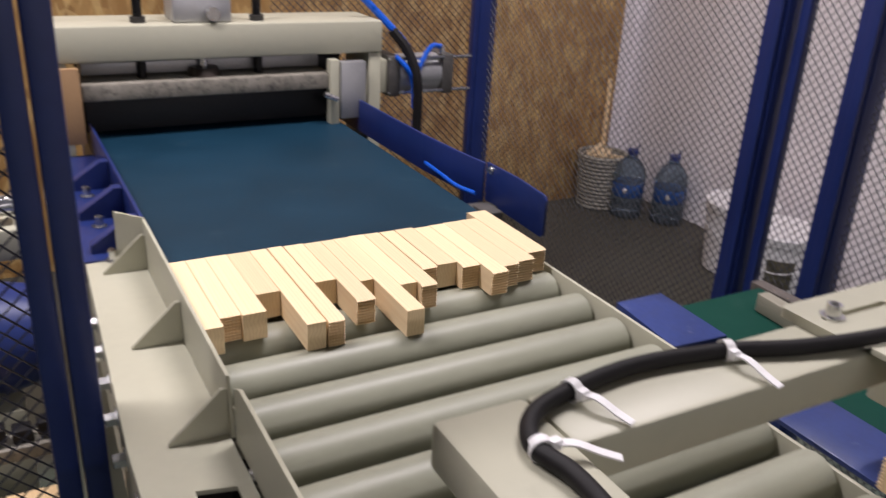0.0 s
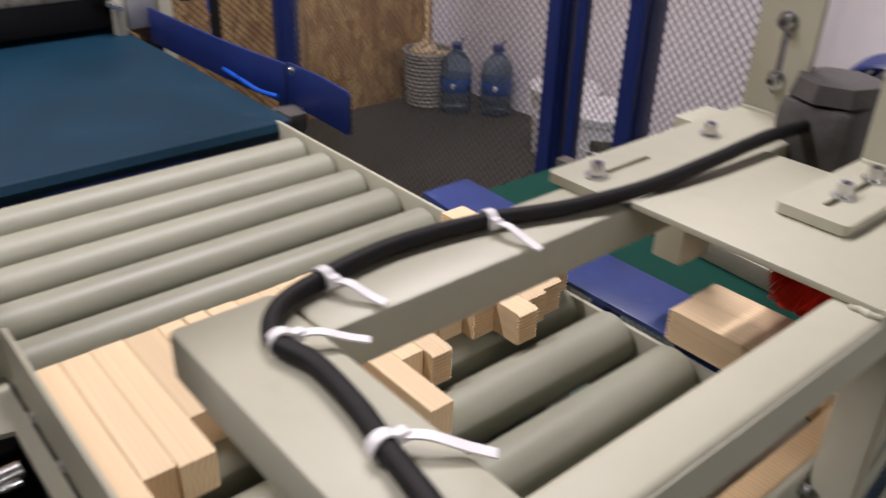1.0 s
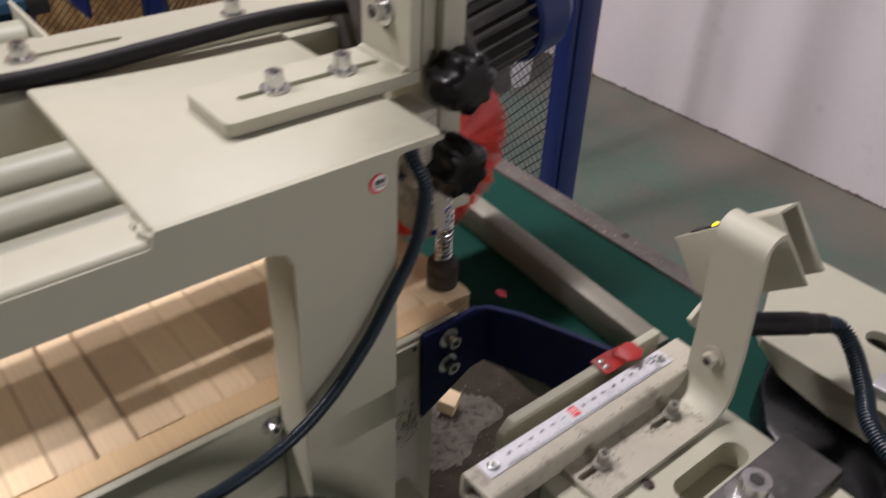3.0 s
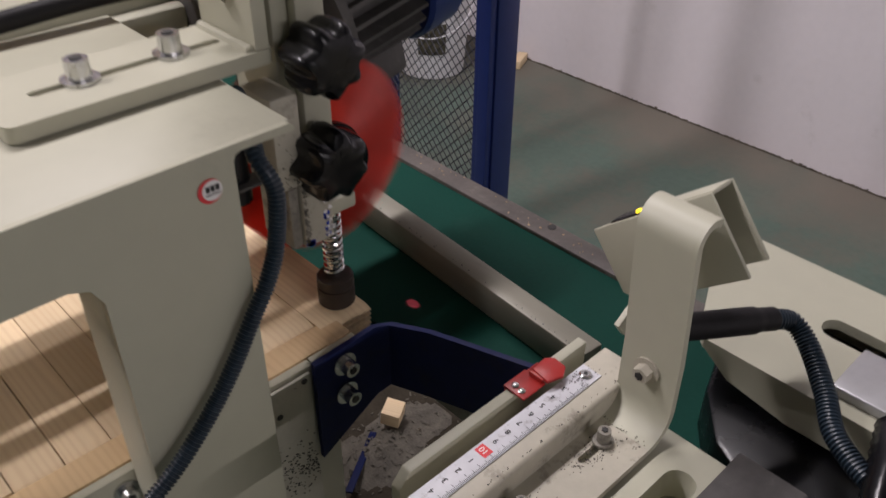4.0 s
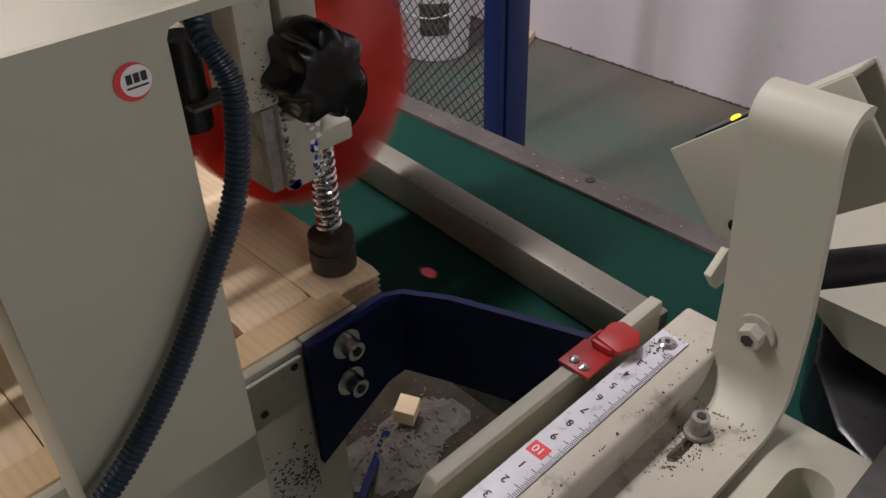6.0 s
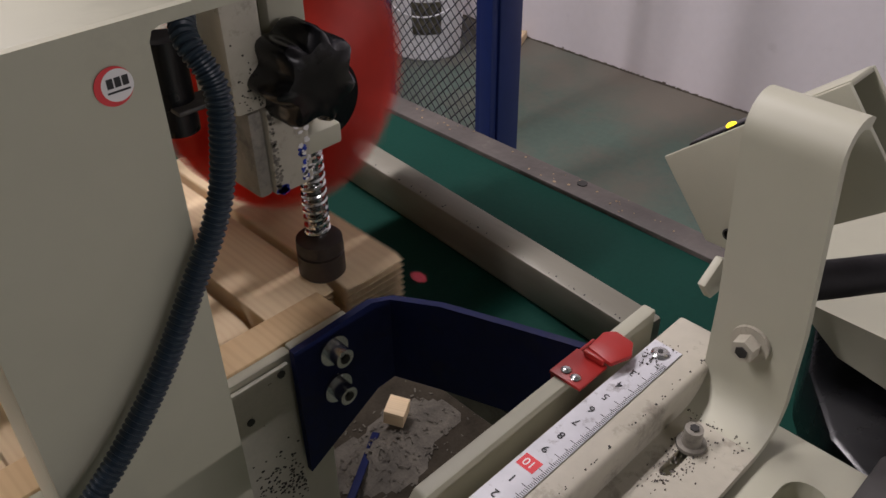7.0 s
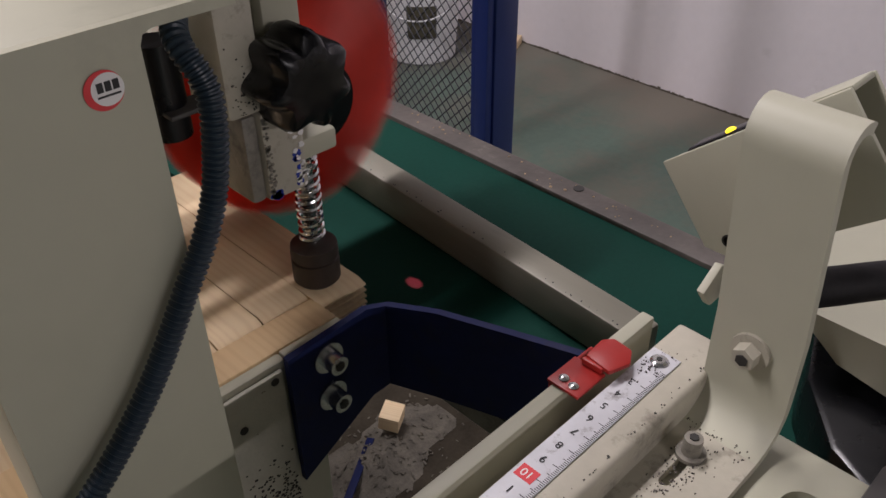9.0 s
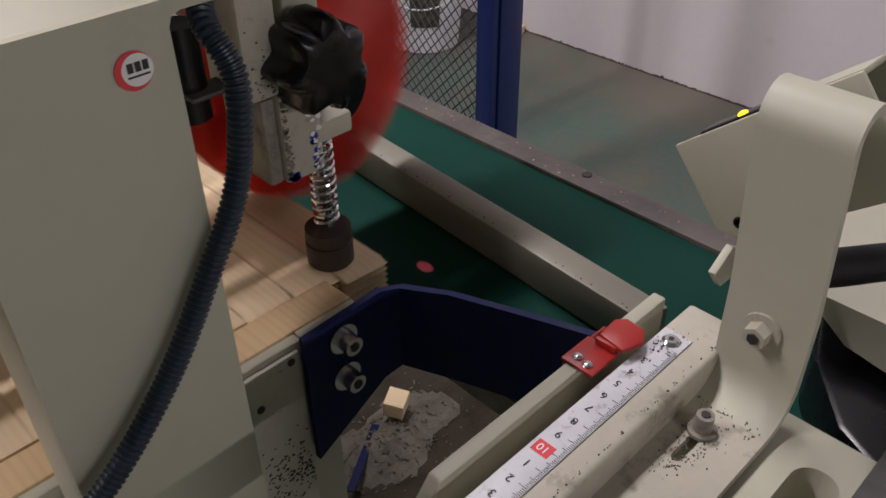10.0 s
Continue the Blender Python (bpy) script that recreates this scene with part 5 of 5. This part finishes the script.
def sensor():
    t = thing("laser_sensor", "laser sensor in a folded beige bracket with yellow indicator lamps", "sensor")
    # u climbs along the housing, d falls along its slant
    tilt = Matrix(((1, 0, 0, 0.951), (0, -0.766, -0.643, 0.050), (0, 0.643, -0.766, 0.983), (0, 0, 0, 1)))
    def plate(name, x0, x1, u0, u1, d0, d1, mat=PAINT, label="", bevel=0.0006):
        bm = box(x0, x1, u0, u1, d0, d1, bevel)
        bm.transform(tilt)
        return part(name, bm, mat, t, label)
    near = prism([(0.0, 0.0), (0.092, 0.0), (0.092, 0.052), (0.010, 0.052), (0.0, 0.044)], "x", 0.0, 0.0026, 0.0006)
    near.transform(tilt)
    part("near_flange", near, PAINT, t)
    plate("far_flange", 0.0215, 0.0241, 0.020, 0.092, 0.0, 0.050)
    plate("web", 0.0028, 0.0213, 0.048, 0.092, -0.0006, 0.0020)
    plate("end_fold", 0.0028, 0.0105, -0.0006, 0.0016, 0.001, 0.040)
    plate("end_lip", 0.0092, 0.0112, 0.0018, 0.0085, 0.001, 0.030)
    plate("sensor_body", 0.0045, 0.0190, 0.011, 0.0475, -0.0008, 0.040, BLACK, "black sensor housing", 0.0015)
    for u, v in ((0.0135, 0.0440),):
        ring = lathe([(0.0030, 0.0), (0.0030, 0.0005), (0.0022, 0.0005), (0.0022, 0.0)], (0, 0, 0), 20)
        ring.transform(tilt @ Matrix.Translation((-0.0006, u, v)) @ Matrix.Rotation(radians(90), 4, "Y"))
        part("stamped_ring", ring, DARK, t)
    lamp = lathe([(0.0024, 0), (0.0022, 0.0008), (0.0010, 0.0014)], (0, 0, 0), 12)
    lamp.transform(tilt @ Matrix.Translation((0.0085, 0.0335, -0.0008)) @ Matrix.Rotation(radians(180), 4, "X"))
    part("indicator_lamp", lamp, LED_ON, t, "yellow indicator lamp")
    part("corner_tab", prism([(0.929, 0.942), (0.942, 0.951), (0.951, 0.945), (0.950, 0.930), (0.938, 0.930)], "y", 0.0075, 0.0115, 0.0007), PAINT, t)
    part("plug", sweep(glide([(0.940, -0.026, 0.957), (0.958, -0.034, 0.953), (0.980, -0.044, 0.949), (1.004, -0.054, 0.9435)]), 0.0088, 14, ripple=lambda i: 1.0 if i < 20 else 0.88), CABLE, t)
    plan = [(1.006, -0.60), (1.142, -0.60), (1.142, 0.046), (1.134, 0.050), (1.014, -0.006), (1.006, -0.014)]
    part("arm_top", holed(plan, [rounded(1.070, 1.092, -0.128, -0.062, 0.0105)], "z", 0.892, 0.900), PAINT, t, "broad beige sensor arm with a rounded slot")
    part("arm_side", prism([(-0.60, 0.868), (-0.60, 0.8918), (-0.015, 0.8918), (-0.036, 0.876), (-0.08, 0.868)], "x", 1.0065, 1.0125), PAINT, t)
    part("arm_side", box(1.1355, 1.1415, -0.60, 0.044, 0.850, 0.8918, 0.001), PAINT, t)
    # dark plate below the slot plays the shade inside it
    part("slot_shade", box(1.064, 1.098, -0.134, -0.056, 0.872, 0.8755, 0), DARK, t)
    part("clamp_plate", box(1.018, 1.066, -0.200, -0.096, 0.9004, 0.908, 0.0015), ALU, t, "grey clamp plate")
    part("arm_post", box(1.150, 1.185, -0.34, -0.24, 0.0, 0.8897, 0.003), PAINT, t)
    part("arm_shelf", box(1.1418, 1.185, -0.34, -0.24, 0.890, 0.896, 0.001), PAINT, t)
    part("drive_cover", prism([(1.0062, -0.024), (1.128, 0.020), (1.128, -0.60), (0.938, -0.60), (0.938, -0.108), (0.968, -0.054)], "z", 0.8205, 0.860, 0.004), BLACK, t, "black plastic cover")


sensor()
ribbed("sensor_conduit", "slate-blue corrugated conduit from the sensor plug",
       [(1.003, -0.0535, 0.9435), (1.017, -0.062, 0.938), (1.012, -0.078, 0.930), (0.993, -0.100, 0.920), (0.970, -0.122, 0.912), (0.952, -0.17, 0.908), (0.948, -0.26, 0.906), (0.945, -0.40, 0.906)], 0.0066)
line = even(glide([(1.00, -0.14, 0.915), (0.965, -0.150, 0.915), (0.93, -0.165, 0.908), (0.90, -0.22, 0.905), (0.88, -0.40, 0.905)], 10), 0.004)
t = thing("cable_bundle", "black wrapped cable bundle beside the length stop", "cable")
part("hose", sweep(line, 0.011, 12, ripple=lambda i: 1 - 0.1 * (i % 2)), BLACK, t)

# the laser's beam
data = bpy.data.lights.new("laser_beam", "SPOT")
data.energy, data.color, data.spot_size, data.spot_blend, data.shadow_soft_size = 85.0, (1.0, 0.02, 0.04), radians(2.6), 0.3, 0.001
ob = new("laser_beam", data)
ob.matrix_world = look((0.940, 0.0655, 0.955), (0.956, 0.222, 0.818))


# ---- the pine sticks ----
STICK_H = 0.0405
def stick(w, length, comb, shade):
    """A pine stick along y, from y = 0 at its front end to its length; combed ends are cut in fingers."""
    teeth, deep = 9, 0.0065
    out = [(0.0, 0.0)] if not comb else []
    if comb:
        for k in range(teeth):
            out += [(deep, STICK_H * k / teeth), (0.0, STICK_H * (k + 0.3) / teeth), (0.0, STICK_H * (k + 0.55) / teeth)]
        out.append((deep, STICK_H))
    else:
        out.append((0.0, STICK_H))
    for k in range(teeth, 0, -1):
        out += [(length - deep, STICK_H * k / teeth), (length, STICK_H * (k - 0.3) / teeth), (length, STICK_H * (k - 0.55) / teeth)]
    out.append((length - deep, 0.0))
    bm = prism(out, "x", -w / 2 + 0.0003, w / 2 - 0.0003)
    ob = part("pine_stick", bm, PINE)
    return tagged(ob, "pale planed pine stick with finger-jointed ends", "wooden stick", "pine sticks on the line")


# width, front end at the start, back end, fingers at the front
BATCH = [(0.030, 0.973, 1.206, 0), (0.030, 1.000, 1.206, 1), (0.034, 0.994, 1.207, 0), (0.036, 1.048, 1.206, 0), (0.028, 0.935, 1.207, 0),
         (0.028, 0.932, 1.208, 1), (0.033, 1.055, 1.206, 0), (0.030, 0.975, 1.204, 1), (0.022, 1.034, 1.204, 0), (0.028, 0.919, 1.205, 0),
         (0.028, 1.000, 1.207, 0), (0.028, 0.985, 1.206, 1), (0.030, 1.040, 1.205, 1), (0.034, 1.043, 1.206, 0), (0.032, 1.023, 1.201, 1),
         (0.030, 0.984, 1.203, 1), (0.032, 1.003, 1.205, 1), (0.034, 1.010, 1.206, 1), (0.040, 1.034, 1.236, 1)]
STOP = 0.2115
PAST = 0.0125  # how far a stick slips forward once it has cleared the batten
STICKS = []
x = 0.200
for w, f, b, comb in BATCH:
    STICKS.append((stick(w - (0.0, 0.0006, 0.0036, 0.0, 0.0003, 0.0, 0.0009)[(len(STICKS) * 3 + 1) % 7], b - f, comb, 0), x + w / 2, f, w))
    x += w
# the sticks that wait in the trough from the start
x += 0.009
for w, length in ((0.046, 0.200), (0.045, 0.214)):
    STICKS.append((stick(w, length, 1, 0), x + w / 2, STOP, w))
    x += w


def advance(t):
    """How far the batch has slid towards the trough."""
    rows = ((0, 0), (0.5, 0.256), (1.0, 0.480), (1.5, 0.690), (1.7, 0.765), (1.9, 0.86))
    if t >= 1.9:
        return 0.86
    for (a, u), (b, v) in zip(rows, rows[1:]):
        if t <= b:
            return u + (v - u) * (t - a) / (b - a)


DROPS = (6.95, 7.725, 8.515, 9.295)


def motions():
    order = STICKS[::-1]
    # pusher: where the row's free edge stands
    edge0 = order[0][1] + order[0][3] / 2
    rows = [(0, 0.0), (5.8, 0.0), (6.7, 0.905 - edge0), (6.95, 0.907 - edge0)]
    gone = 0.0
    for k, drop in enumerate(DROPS):
        gone += order[k][3]
        nxt = DROPS[k + 1] if k + 1 < len(DROPS) else 10.08
        rows += [(drop + 0.22, 0.887 - edge0 + gone), (nxt - 0.1, 0.903 - edge0 + gone), (min(nxt, 10.0), 0.906 - edge0 + gone)]
    def pushed(t):
        for (a, u), (b, v) in zip(rows, rows[1:]):
            if t <= b:
                return u + (v - u) * (t - a) / (b - a)
        return rows[-1][1]
    for n, (ob, sx, front, w) in enumerate(order):
        drop = DROPS[n] if n < len(DROPS) else None
        keys = []
        times = [k * 0.1 for k in range(0, 21)] if front > STOP else [0]
        times += [5.8] + [r[0] for r in rows if 5.8 < r[0]]
        if drop:
            times = [t for t in times if t < drop - 0.02] + [drop]
        else:
            times = [t for t in times if t < 10] + [10.0]
        for t in sorted(set(round(t, 3) for t in times)):
            x = sx + pushed(t)
            keys.append((t, pose(x, max(STOP, front - advance(t)) - PAST * min(1.0, max(0.0, (x + w / 2 - 0.855) / 0.025)), ROLLER_TOP + 0.0003)))
        if drop:
            x0 = sx + pushed(drop)
            turn = (-1, -2, -14, -13)[n]
            park = -2.4 + 0.27 * n
            path = [(0.06, 0.010, 0.0, 0, 0.1), (0.12, 0.022, -0.014, -0.003, 0.35), (0.20, 0.033, -0.050, -0.010, 1.0), (0.27, None, -0.112, -0.0135, 0.4), (0.35, None, -0.215, -0.0135, 0.0), (0.45, None, -0.360, -0.0135, 0.0)]
            for dt, dx, dy, dz, a in path:
                px = 0.935 if dx is None else min(0.935, x0 + dx)
                keys.append((drop + dt, pose(px, STOP - PAST + dy, ROLLER_TOP + dz + (0.0 if dz else 0.0003), 0, 0, turn * a)))
            y, t = STOP - PAST - 0.360, drop + 0.45
            end = min(10.0, t + (y - park) / 1.4)
            keys.append((end, pose(0.935, y - 1.4 * (end - t), ROLLER_TOP - 0.0135)))
            if end < 10.0:
                keys.append((10.0, pose(0.935, y - 1.4 * (end - t), ROLLER_TOP - 0.0135)))
        walk(ob, keys)
    # the brush speeds up once the row is in
    turns, a = [], 0.0
    for k in range(301):
        turns.append((k / 30, Matrix.Translation(BRUSH_AT) @ pose(0, 0, 0, 0, a % 360, 0)))
        a -= 14 if k < 100 else 48
    walk(BRUSH, turns)


motions()
